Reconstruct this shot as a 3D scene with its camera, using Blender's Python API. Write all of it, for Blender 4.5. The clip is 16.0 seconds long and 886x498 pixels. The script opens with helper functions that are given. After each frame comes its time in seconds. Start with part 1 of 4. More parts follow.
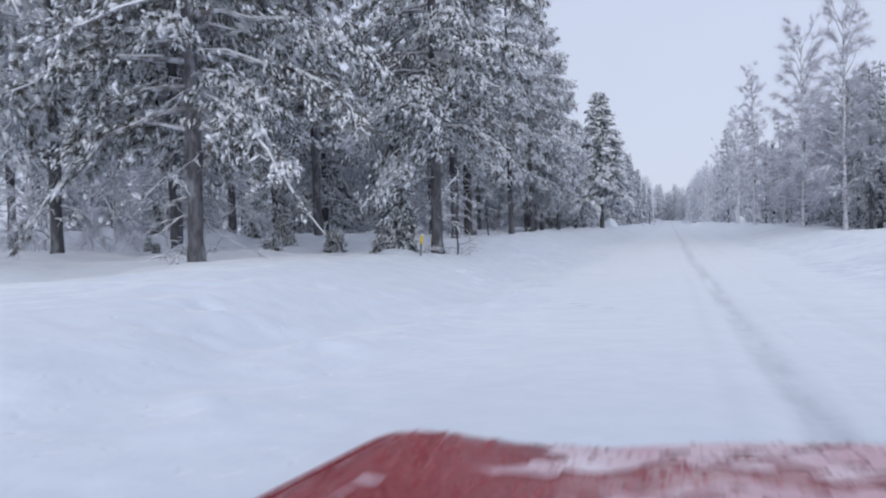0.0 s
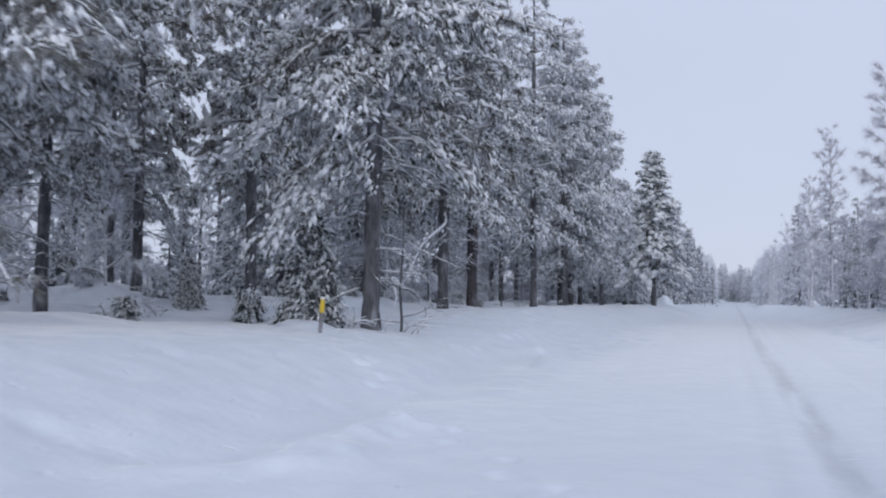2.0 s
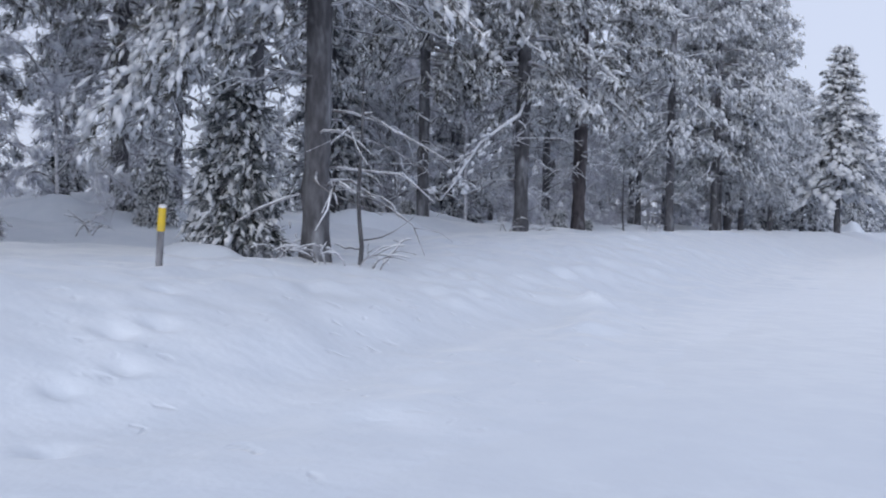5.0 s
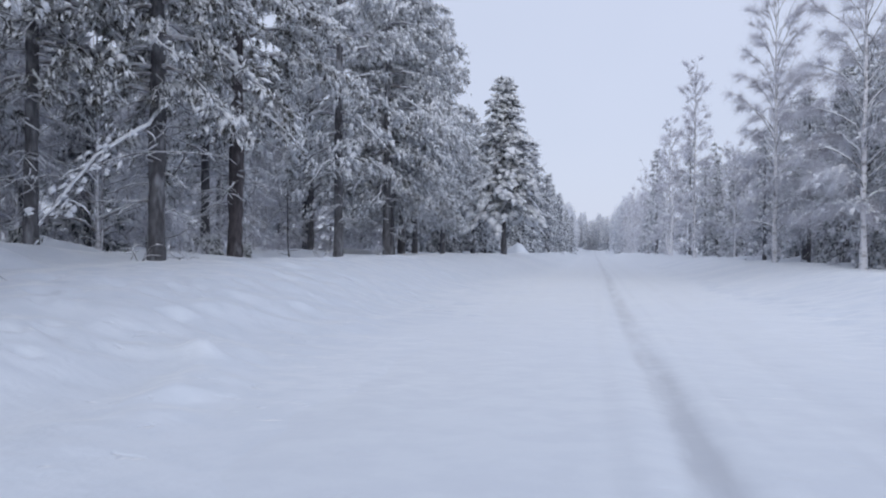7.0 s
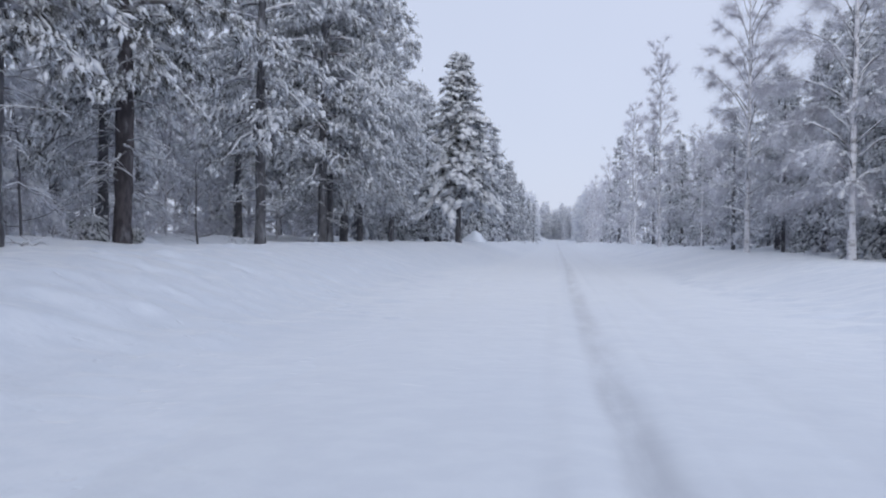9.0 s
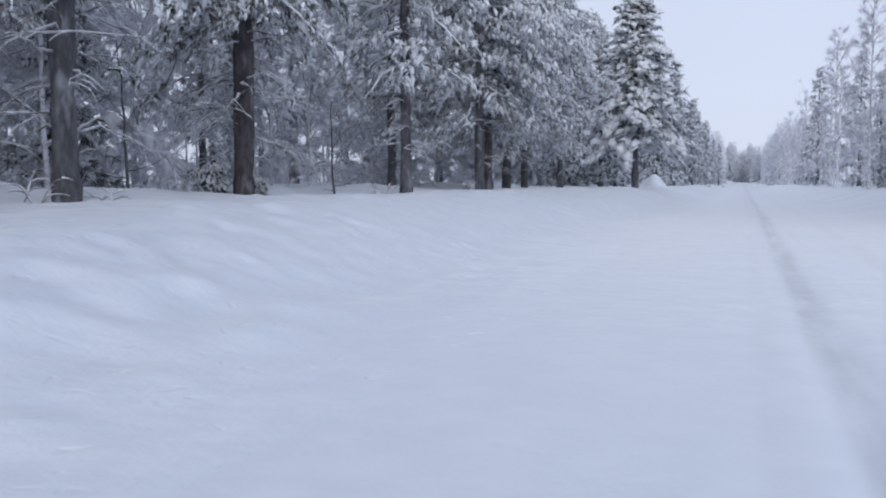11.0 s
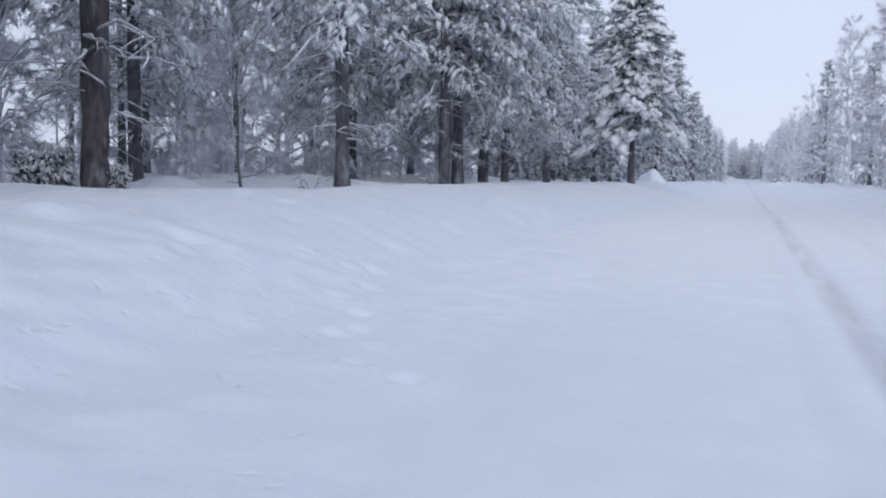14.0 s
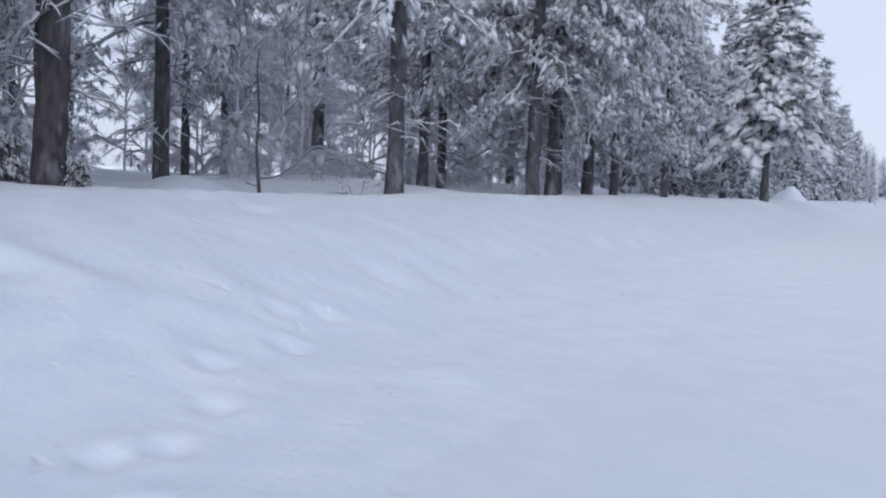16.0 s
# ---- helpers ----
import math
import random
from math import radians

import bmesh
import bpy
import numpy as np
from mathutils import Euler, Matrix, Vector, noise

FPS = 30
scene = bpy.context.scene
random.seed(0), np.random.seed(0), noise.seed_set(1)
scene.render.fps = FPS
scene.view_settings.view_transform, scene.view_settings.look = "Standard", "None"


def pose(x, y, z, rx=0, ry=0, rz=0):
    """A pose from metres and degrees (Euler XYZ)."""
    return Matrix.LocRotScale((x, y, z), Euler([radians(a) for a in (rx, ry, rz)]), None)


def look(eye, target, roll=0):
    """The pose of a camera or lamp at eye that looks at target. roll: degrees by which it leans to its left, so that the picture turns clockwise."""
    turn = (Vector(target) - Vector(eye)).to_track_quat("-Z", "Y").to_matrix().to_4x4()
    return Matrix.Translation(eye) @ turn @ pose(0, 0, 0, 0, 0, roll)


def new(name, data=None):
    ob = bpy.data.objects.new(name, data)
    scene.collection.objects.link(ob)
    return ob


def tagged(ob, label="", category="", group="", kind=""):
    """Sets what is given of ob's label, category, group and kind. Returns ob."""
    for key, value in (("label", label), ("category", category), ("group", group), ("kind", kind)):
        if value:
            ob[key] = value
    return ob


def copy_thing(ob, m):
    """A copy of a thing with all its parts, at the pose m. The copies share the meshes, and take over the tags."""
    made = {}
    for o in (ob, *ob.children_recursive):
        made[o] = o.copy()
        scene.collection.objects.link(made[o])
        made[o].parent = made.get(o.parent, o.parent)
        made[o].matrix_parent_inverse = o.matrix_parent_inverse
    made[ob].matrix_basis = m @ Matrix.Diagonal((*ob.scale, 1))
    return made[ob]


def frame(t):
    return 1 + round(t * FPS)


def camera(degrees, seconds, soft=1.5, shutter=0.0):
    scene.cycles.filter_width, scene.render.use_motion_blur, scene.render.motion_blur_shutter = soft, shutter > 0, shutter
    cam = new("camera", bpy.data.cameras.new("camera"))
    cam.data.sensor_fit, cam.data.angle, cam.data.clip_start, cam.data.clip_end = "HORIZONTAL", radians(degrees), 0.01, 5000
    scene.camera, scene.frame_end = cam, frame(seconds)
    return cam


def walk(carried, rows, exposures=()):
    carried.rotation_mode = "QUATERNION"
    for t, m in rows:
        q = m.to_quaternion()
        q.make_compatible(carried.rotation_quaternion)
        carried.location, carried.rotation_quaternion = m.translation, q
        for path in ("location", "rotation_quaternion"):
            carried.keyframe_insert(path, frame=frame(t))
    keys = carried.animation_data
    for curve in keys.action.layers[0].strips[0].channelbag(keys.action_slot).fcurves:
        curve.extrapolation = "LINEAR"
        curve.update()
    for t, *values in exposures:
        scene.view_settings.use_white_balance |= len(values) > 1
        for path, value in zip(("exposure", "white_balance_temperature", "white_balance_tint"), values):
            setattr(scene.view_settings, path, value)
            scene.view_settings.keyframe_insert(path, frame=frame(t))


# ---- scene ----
cam = camera(53.4, 16.0, soft=2.0, shutter=0.36)
PATH = [
    (0, (-0.181, 3.49, 1.308), (-0.679, 5.426, 1.258), -1.7),
    (0.5, (-0.135, 5.901, 1.282), (-0.673, 7.827, 1.285), -1.5),
    (1, (-0.147, 8.321, 1.238), (-0.688, 10.246, 1.249), 1.0),
    (1.5, (-0.121, 10.769, 1.166), (-0.67, 12.692, 1.183), 2.4),
    (2, (-0.062, 13.128, 1.108), (-0.688, 15.024, 1.223), 0.5),
    (2.5, (-0.097, 15.3, 1.073), (-0.729, 17.197, 1.009), 0.9),
    (3, (0.029, 17.138, 1.039), (-0.814, 18.952, 1.07), 1.4),
    (3.2, (0.03, 17.7, 1.037), (-0.893, 19.474, 1.030), 1.4),
    (5.3, (-0.047, 21.157, 1.032), (-4.965, 29.858, 0.706), 1.24),
    (5.5, (-0.052, 21.479, 1.032), (-1.004, 23.237, 0.969), 1.5),
    (6, (-0.055, 22.115, 1.045), (-0.634, 24.029, 1.007), 1.4),
    (6.5, (-0.004, 22.659, 1.08), (-0.298, 24.637, 1.044), 0.7),
    (7, (0.015, 23.237, 1.09), (-0.32, 25.209, 1.091), 0.4),
    (7.5, (0.077, 24.124, 1.097), (-0.228, 26.101, 1.101), 0.0),
    (8, (0.151, 25.161, 1.07), (-0.056, 27.15, 1.046), 0.3),
    (8.5, (0.151, 26.185, 1.052), (-0.1, 28.169, 1.045), 0.3),
    (9, (0.186, 27.136, 1.025), (-0.067, 29.12, 1.002), 0.6),
    (9.5, (0.172, 28.235, 1.013), (-0.08, 30.218, 0.961), 0.5),
    (10, (0.073, 29.101, 1.028), (-0.421, 31.038, 0.95), 0.2),
    (10.2, (0.05, 29.394, 1.034), (-2.826, 38.952, 0.424), 0.29),
    (12.3, (-0.153, 32.417, 1.09), (-3.454, 41.824, 0.31), -0.3),
    (12.5, (-0.172, 32.709, 1.092), (-0.807, 34.6, 0.942), -0.5),
    (13, (-0.212, 33.567, 1.053), (-0.795, 35.473, 0.889), 0.0),
    (13.5, (-0.234, 34.558, 1.031), (-0.822, 36.465, 0.898), 0.0),
    (14, (-0.358, 35.478, 1.085), (-0.996, 37.366, 0.919), 0.7),
    (14.5, (-0.393, 36.412, 1.132), (-1.089, 38.279, 0.968), 0.9),
    (15, (-0.403, 37.304, 1.094), (-1.088, 39.178, 0.964), 0.5),
    (15.5, (-0.385, 38.241, 1.071), (-1.192, 40.067, 0.94), 1.2),
    (16, (-0.465, 39.214, 1.058), (-1.37, 40.991, 0.908), 2.3),
]
walk(cam, [(t, look(eye, target, roll)) for t, eye, target, roll in PATH],
     exposures=[(0, 0.02), (1.5, -0.05), (3, -0.03), (5.3, 0.13), (6.2, 0.04), (7, 0.03), (9, 0.03), (10, 0.06), (12.5, 0.17), (16, 0.19)])
SKY, SUN = 0.96, 2.7


# ---- world, sky and sun ----
def build_world():
    w = bpy.data.worlds.new("overcast_sky")
    scene.world = w
    w.use_nodes = True
    nt = w.node_tree
    nt.nodes.clear()
    out = nt.nodes.new("ShaderNodeOutputWorld")
    add = nt.nodes.new("ShaderNodeAddShader")
    clear = nt.nodes.new("ShaderNodeBackground")
    cloud = nt.nodes.new("ShaderNodeBackground")
    sky = nt.nodes.new("ShaderNodeTexSky")
    sky.sky_type, sky.sun_disc = "NISHITA", False
    sky.sun_elevation, sky.sun_rotation = radians(15), radians(171)
    nt.links.new(sky.outputs[0], clear.inputs[0])
    clear.inputs[1].default_value = 0.008
    tc = nt.nodes.new("ShaderNodeTexCoord")
    nz = nt.nodes.new("ShaderNodeTexNoise")
    nz.inputs["Scale"].default_value = 1.6
    nz.inputs["Detail"].default_value = 4
    ramp = nt.nodes.new("ShaderNodeValToRGB")
    ramp.color_ramp.elements[0].position, ramp.color_ramp.elements[0].color = 0.3, (0.558, 0.622, 0.787, 1)
    ramp.color_ramp.elements[1].position, ramp.color_ramp.elements[1].color = 0.7, (0.622, 0.677, 0.854, 1)
    nt.links.new(tc.outputs["Generated"], nz.inputs["Vector"])
    nt.links.new(nz.outputs["Fac"], ramp.inputs[0])
    nt.links.new(ramp.outputs[0], cloud.inputs[0])
    cloud.inputs[1].default_value = SKY
    nt.links.new(clear.outputs[0], add.inputs[0])
    nt.links.new(cloud.outputs[0], add.inputs[1])
    nt.links.new(add.outputs[0], out.inputs[0])
    sun = new("sun", bpy.data.lights.new("sun", "SUN"))
    sun.data.energy, sun.data.angle, sun.data.color = SUN, radians(75), (0.935, 0.96, 1.0)
    sun.matrix_world = look((12, -50, 22), (0, 30, 0))


build_world()


# ---- materials ----
def material(name, base, rough=0.8, metal=0.0, other=None, scale=4.0, lo=0.4, hi=0.6, detail=6, bump=0.0, bump_scale=None,
             bump_dist=0.02, coat=0.0, random_mix=0.0, second=None, second_scale=0.5, second_mix=0.3, second_range=(0.35, 0.65), stretch=None, spec=0.3, through_light=0.0):
    """A principled surface of two colours mixed by noise, a broader second tone, and fine relief."""
    m = bpy.data.materials.new(name)
    m.use_nodes = True
    nt = m.node_tree
    b = nt.nodes["Principled BSDF"]
    tc = nt.nodes.new("ShaderNodeTexCoord")
    mp = nt.nodes.new("ShaderNodeMapping")
    nt.links.new(tc.outputs["Object"], mp.inputs[0])
    if stretch:
        mp.inputs["Scale"].default_value = stretch

    def noise_fac(sc, a, c, det=6):
        n = nt.nodes.new("ShaderNodeTexNoise")
        n.inputs["Scale"].default_value, n.inputs["Detail"].default_value = sc, det
        nt.links.new(mp.outputs[0], n.inputs["Vector"])
        r = nt.nodes.new("ShaderNodeMapRange")
        r.inputs[1].default_value, r.inputs[2].default_value = a, c
        nt.links.new(n.outputs["Fac"], r.inputs[0])
        return r.outputs[0]

    def mix(fac, a, c):
        x = nt.nodes.new("ShaderNodeMix")
        x.data_type = "RGBA"
        for sock, v in ((x.inputs[0], fac), (x.inputs[6], a), (x.inputs[7], c)):
            if isinstance(v, (tuple, list)):
                sock.default_value = (*v, 1)
            elif isinstance(v, (int, float)):
                sock.default_value = v
            else:
                nt.links.new(v, sock)
        return x.outputs[2]

    col = mix(noise_fac(scale, lo, hi, detail), base, other or base)
    if second:
        f = nt.nodes.new("ShaderNodeMath")
        f.operation = "MULTIPLY"
        nt.links.new(noise_fac(second_scale, *second_range, 3), f.inputs[0])
        f.inputs[1].default_value = second_mix
        col = mix(f.outputs[0], col, second)
    if random_mix:
        oi = nt.nodes.new("ShaderNodeObjectInfo")
        f = nt.nodes.new("ShaderNodeMath")
        f.operation = "MULTIPLY"
        nt.links.new(oi.outputs["Random"], f.inputs[0])
        f.inputs[1].default_value = random_mix
        col = mix(f.outputs[0], col, tuple(0.45 * v for v in base))
    nt.links.new(col, b.inputs["Base Color"])
    b.inputs["Roughness"].default_value, b.inputs["Metallic"].default_value = rough, metal
    b.inputs["Specular IOR Level"].default_value = spec
    b.inputs["Coat Weight"].default_value = coat
    if bump:
        n = nt.nodes.new("ShaderNodeTexNoise")
        n.inputs["Scale"].default_value, n.inputs["Detail"].default_value = bump_scale or scale * 3, 5
        nt.links.new(mp.outputs[0], n.inputs["Vector"])
        bp = nt.nodes.new("ShaderNodeBump")
        bp.inputs["Strength"].default_value, bp.inputs["Distance"].default_value = bump, bump_dist
        nt.links.new(n.outputs["Fac"], bp.inputs["Height"])
        nt.links.new(bp.outputs[0], b.inputs["Normal"])
    if through_light:
        # light that passes through thin snow and rime
        tl = nt.nodes.new("ShaderNodeBsdfTranslucent")
        nt.links.new(col, tl.inputs[0])
        ms = nt.nodes.new("ShaderNodeMixShader")
        ms.inputs[0].default_value = through_light
        nt.links.new(b.outputs[0], ms.inputs[1])
        nt.links.new(tl.outputs[0], ms.inputs[2])
        nt.links.new(ms.outputs[0], nt.nodes["Material Output"].inputs["Surface"])
    return m


SNOW = material("fresh_snow", (0.645, 0.68, 0.74), 0.9, other=(0.60, 0.64, 0.705), scale=2.6, bump=0.35, bump_scale=5.5, bump_dist=0.035,
                second=(0.585, 0.625, 0.695), second_scale=0.18, second_mix=0.6, spec=0.2)
PACKED = material("packed_snow", (0.625, 0.66, 0.715), 0.9, other=(0.59, 0.625, 0.685), scale=2.6, bump=0.3, bump_scale=5.5, bump_dist=0.03,
                  second=(0.585, 0.625, 0.695), second_scale=0.18, second_mix=0.6, spec=0.2)


def pit_relief(m, scale, depth, strength):
    """Scattered small dents and crumbs in the snow, on top of its soft relief."""
    nt = m.node_tree
    b = nt.nodes["Principled BSDF"]
    first = b.inputs["Normal"].links[0].from_node
    tc = nt.nodes.new("ShaderNodeTexCoord")
    wob = nt.nodes.new("ShaderNodeTexNoise")
    wob.inputs["Scale"].default_value = 3.0
    mixv = nt.nodes.new("ShaderNodeVectorMath")
    mixv.operation = "MULTIPLY_ADD"
    nt.links.new(tc.outputs["Object"], wob.inputs["Vector"])
    nt.links.new(wob.outputs["Color"], mixv.inputs[0])
    mixv.inputs[1].default_value = (0.5, 0.5, 0.1)
    nt.links.new(tc.outputs["Object"], mixv.inputs[2])
    cell = nt.nodes.new("ShaderNodeTexVoronoi")
    cell.inputs["Scale"].default_value = scale
    nt.links.new(mixv.outputs[0], cell.inputs["Vector"])
    hole = nt.nodes.new("ShaderNodeMapRange")
    hole.interpolation_type = "SMOOTHSTEP"
    hole.inputs[1].default_value, hole.inputs[2].default_value = 0.0, 0.34
    nt.links.new(cell.outputs["Distance"], hole.inputs[0])
    sep = nt.nodes.new("ShaderNodeSeparateColor")
    nt.links.new(cell.outputs["Color"], sep.inputs[0])
    some = nt.nodes.new("ShaderNodeMapRange")
    some.inputs[1].default_value, some.inputs[2].default_value = 0.5, 1.0
    nt.links.new(sep.outputs[0], some.inputs[0])
    inv = nt.nodes.new("ShaderNodeMath")
    inv.operation = "SUBTRACT"
    inv.inputs[0].default_value = 1.0
    nt.links.new(hole.outputs[0], inv.inputs[1])
    dent = nt.nodes.new("ShaderNodeMath")
    dent.operation = "MULTIPLY"
    nt.links.new(inv.outputs[0], dent.inputs[0])
    nt.links.new(some.outputs[0], dent.inputs[1])
    bp = nt.nodes.new("ShaderNodeBump")
    bp.invert = True
    bp.inputs["Strength"].default_value, bp.inputs["Distance"].default_value = strength, depth
    nt.links.new(dent.outputs[0], bp.inputs["Height"])
    nt.links.new(first.outputs[0], bp.inputs["Normal"])
    nt.links.new(bp.outputs[0], b.inputs["Normal"])


# loose crystals scatter more light at a grazing angle
for m in (SNOW, PACKED):
    m.node_tree.nodes["Principled BSDF"].inputs["Sheen Weight"].default_value = 0.55
    m.node_tree.nodes["Principled BSDF"].inputs["Sheen Roughness"].default_value = 0.2
pit_relief(SNOW, 4.2, 0.035, 0.45)
pit_relief(PACKED, 2.6, 0.02, 0.35)


def stain_tracks(m, tracks):
    """Grey worn bands along the wheel tracks, broken up by noise."""
    nt = m.node_tree
    b = nt.nodes["Principled BSDF"]
    old = b.inputs["Base Color"].links[0].from_socket
    tc = nt.nodes.new("ShaderNodeTexCoord")
    sep = nt.nodes.new("ShaderNodeSeparateXYZ")
    nt.links.new(tc.outputs["Object"], sep.inputs[0])
    nz = nt.nodes.new("ShaderNodeTexNoise")
    mp = nt.nodes.new("ShaderNodeMapping")
    mp.inputs["Scale"].default_value = (1.4, 0.22, 1.0)
    nt.links.new(tc.outputs["Object"], mp.inputs[0])
    nt.links.new(mp.outputs[0], nz.inputs["Vector"])
    nz.inputs["Scale"].default_value, nz.inputs["Detail"].default_value = 2.2, 6

    def calc(op, a, c):
        n = nt.nodes.new("ShaderNodeMath")
        n.operation = op
        for sock, v in zip(n.inputs, (a, c)):
            if isinstance(v, (int, float)):
                sock.default_value = v
            else:
                nt.links.new(v, sock)
        return n.outputs[0]

    wav = calc("MULTIPLY", calc("SINE", calc("MULTIPLY", sep.outputs[1], 0.11), 0.0), 0.06)
    total = None
    for x0, wd, k in tracks:
        d = calc("ABSOLUTE", calc("SUBTRACT", calc("SUBTRACT", sep.outputs[0], wav), x0), 0.0)
        f = nt.nodes.new("ShaderNodeMapRange")
        f.interpolation_type = "SMOOTHSTEP"
        f.inputs[1].default_value, f.inputs[2].default_value, f.inputs[3].default_value, f.inputs[4].default_value = 0.25 * wd, wd, k, 0.0
        nt.links.new(d, f.inputs[0])
        total = f.outputs[0] if total is None else calc("MAXIMUM", total, f.outputs[0])
    g = nt.nodes.new("ShaderNodeMapRange")
    g.inputs[1].default_value, g.inputs[2].default_value = 0.32, 0.62
    nt.links.new(nz.outputs["Fac"], g.inputs[0])
    fac = calc("MULTIPLY", total, g.outputs[0])
    x = nt.nodes.new("ShaderNodeMix")
    x.data_type = "RGBA"
    nt.links.new(fac, x.inputs[0])
    nt.links.new(old, x.inputs[6])
    x.inputs[7].default_value = (0.37, 0.39, 0.44, 1)
    nt.links.new(x.outputs[2], b.inputs["Base Color"])


stain_tracks(PACKED, ((0.74, 0.26, 0.6), (0.22, 0.15, 0.08), (1.2, 0.10, 0.10), (1.75, 0.10, 0.08), (2.15, 0.30, 0.14)))
LOAD = material("branch_snow", (0.92, 0.93, 0.955), 0.9, other=(0.85, 0.87, 0.91), scale=6, bump=0.4, bump_scale=22, bump_dist=0.02, spec=0.2, through_light=0.42)
NEEDLE = material("pine_needles", (0.115, 0.116, 0.108), 0.85, other=(0.60, 0.615, 0.66), scale=5, lo=0.44, hi=0.70, second=(0.17, 0.155, 0.14), second_scale=0.8, through_light=0.38)
# rimed needles of pines farther off, lightened in colour to imitate haze
NEEDLE_HAZED = material("hazed_pine_needles", (0.215, 0.22, 0.225), 0.85, other=(0.70, 0.72, 0.77), scale=4, lo=0.40, hi=0.64, through_light=0.4)
NEEDLE_S = material("spruce_needles", (0.085, 0.098, 0.102), 0.85, other=(0.52, 0.54, 0.60), scale=6, lo=0.46, hi=0.72, through_light=0.3)
BARK = material("pine_bark", (0.118, 0.119, 0.133), 0.95, other=(0.060, 0.059, 0.067), scale=9, stretch=(1, 1, 0.35), bump=0.9, bump_scale=26,
                bump_dist=0.03, second=(0.46, 0.48, 0.53), second_scale=3.6, second_mix=0.55, second_range=(0.54, 0.70), random_mix=0.3)
BARK_RED = material("red_pine_bark", (0.082, 0.073, 0.080), 0.95, other=(0.044, 0.040, 0.045), scale=9, stretch=(1, 1, 0.35), bump=0.9, bump_scale=26,
                    bump_dist=0.03, second=(0.38, 0.38, 0.42), second_scale=3.6, second_mix=0.5, second_range=(0.56, 0.72))
LIMB = material("limb_bark", (0.135, 0.128, 0.132), 0.95, other=(0.46, 0.47, 0.52), scale=5, bump=0.5, bump_scale=30)
BIRCH = material("birch_bark", (0.60, 0.60, 0.64), 0.9, other=(0.20, 0.19, 0.20), scale=5, lo=0.50, hi=0.70, stretch=(1, 1, 2.2), bump=0.4, bump_scale=30)
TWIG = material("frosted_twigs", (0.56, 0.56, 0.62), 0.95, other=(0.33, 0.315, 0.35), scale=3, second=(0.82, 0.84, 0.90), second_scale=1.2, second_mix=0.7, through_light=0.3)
# distant trees kept nearly white: haze of the snowy air painted in
WOODS = material("hazed_distant_woods", (0.62, 0.64, 0.70), 0.9, other=(0.78, 0.80, 0.86), scale=0.4, lo=0.35, hi=0.6, through_light=0.3)
# frosted spruce needles paled in colour, standing in for haze at a distance
FAR_NEEDLE = material("hazed_far_needles", (0.14, 0.155, 0.17), 0.9, other=(0.48, 0.50, 0.56), scale=2.5, lo=0.38, hi=0.62, through_light=0.25)


# ---- mesh helpers ----
class Acc:
    """Collects vertices and faces of one mesh."""

    def __init__(self):
        self.v, self.f, self.n = [], [], 0

    def add(self, verts, faces):
        verts = np.asarray(verts, float).reshape(-1, 3)
        faces = np.asarray(faces, int)
        self.v.append(verts)
        self.f.append(faces + self.n)
        self.n += len(verts)

    def mesh(self, name, mat, smooth=True):
        me = bpy.data.meshes.new(name)
        if self.n:
            verts = np.concatenate(self.v)
            sizes = np.concatenate([np.full(len(f), f.shape[1]) for f in self.f])
            loops = np.concatenate([f.ravel() for f in self.f])
            me.vertices.add(len(verts))
            me.vertices.foreach_set("co", verts.ravel())
            me.loops.add(len(loops))
            me.loops.foreach_set("vertex_index", loops)
            me.polygons.add(len(sizes))
            me.polygons.foreach_set("loop_start", np.concatenate([[0], np.cumsum(sizes)[:-1]]))
            me.polygons.foreach_set("use_smooth", np.full(len(sizes), smooth))
            me.update(calc_edges=True)
        me.materials.append(mat)
        return me


def tube(acc, pts, radii, sides=5, flat=1.0, lift=0.0):
    """A tapered tube along pts. flat squeezes it in height, lift raises it by that share of its radius."""
    pts = np.asarray(pts, float)
    radii = np.broadcast_to(np.asarray(radii, float), (len(pts),))
    way = np.gradient(pts, axis=0)
    way /= np.linalg.norm(way, axis=1, keepdims=True) + 1e-9
    ref = np.where(np.abs(way[:, 2:3]) > 0.9, np.array([[1.0, 0, 0]]), np.array([[0, 0, 1.0]]))
    side = np.cross(way, ref)
    side /= np.linalg.norm(side, axis=1, keepdims=True) + 1e-9
    up = np.cross(side, way)
    a = np.arange(sides) / sides * 2 * math.pi
    ring = side[:, None] * np.cos(a)[None, :, None] + up[:, None] * (np.sin(a) * flat + lift)[None, :, None]
    verts = pts[:, None] + ring * radii[:, None, None]
    n = len(pts)
    i, j = np.meshgrid(np.arange(n - 1), np.arange(sides), indexing="ij")
    k = (j + 1) % sides
    faces = np.stack([i * sides + j, i * sides + k, (i + 1) * sides + k, (i + 1) * sides + j], -1).reshape(-1, 4)
    acc.add(verts, faces)


def ico():
    g = (1 + 5**0.5) / 2
    v = np.array([(-1, g, 0), (1, g, 0), (-1, -g, 0), (1, -g, 0), (0, -1, g), (0, 1, g), (0, -1, -g), (0, 1, -g), (g, 0, -1), (g, 0, 1), (-g, 0, -1), (-g, 0, 1)])
    f = np.array([(0, 11, 5), (0, 5, 1), (0, 1, 7), (0, 7, 10), (0, 10, 11), (1, 5, 9), (5, 11, 4), (11, 10, 2), (10, 7, 6), (7, 1, 8),
                  (3, 9, 4), (3, 4, 2), (3, 2, 6), (3, 6, 8), (3, 8, 9), (4, 9, 5), (2, 4, 11), (6, 2, 10), (8, 6, 7), (9, 8, 1)])
    return v / np.linalg.norm(v[0]), f


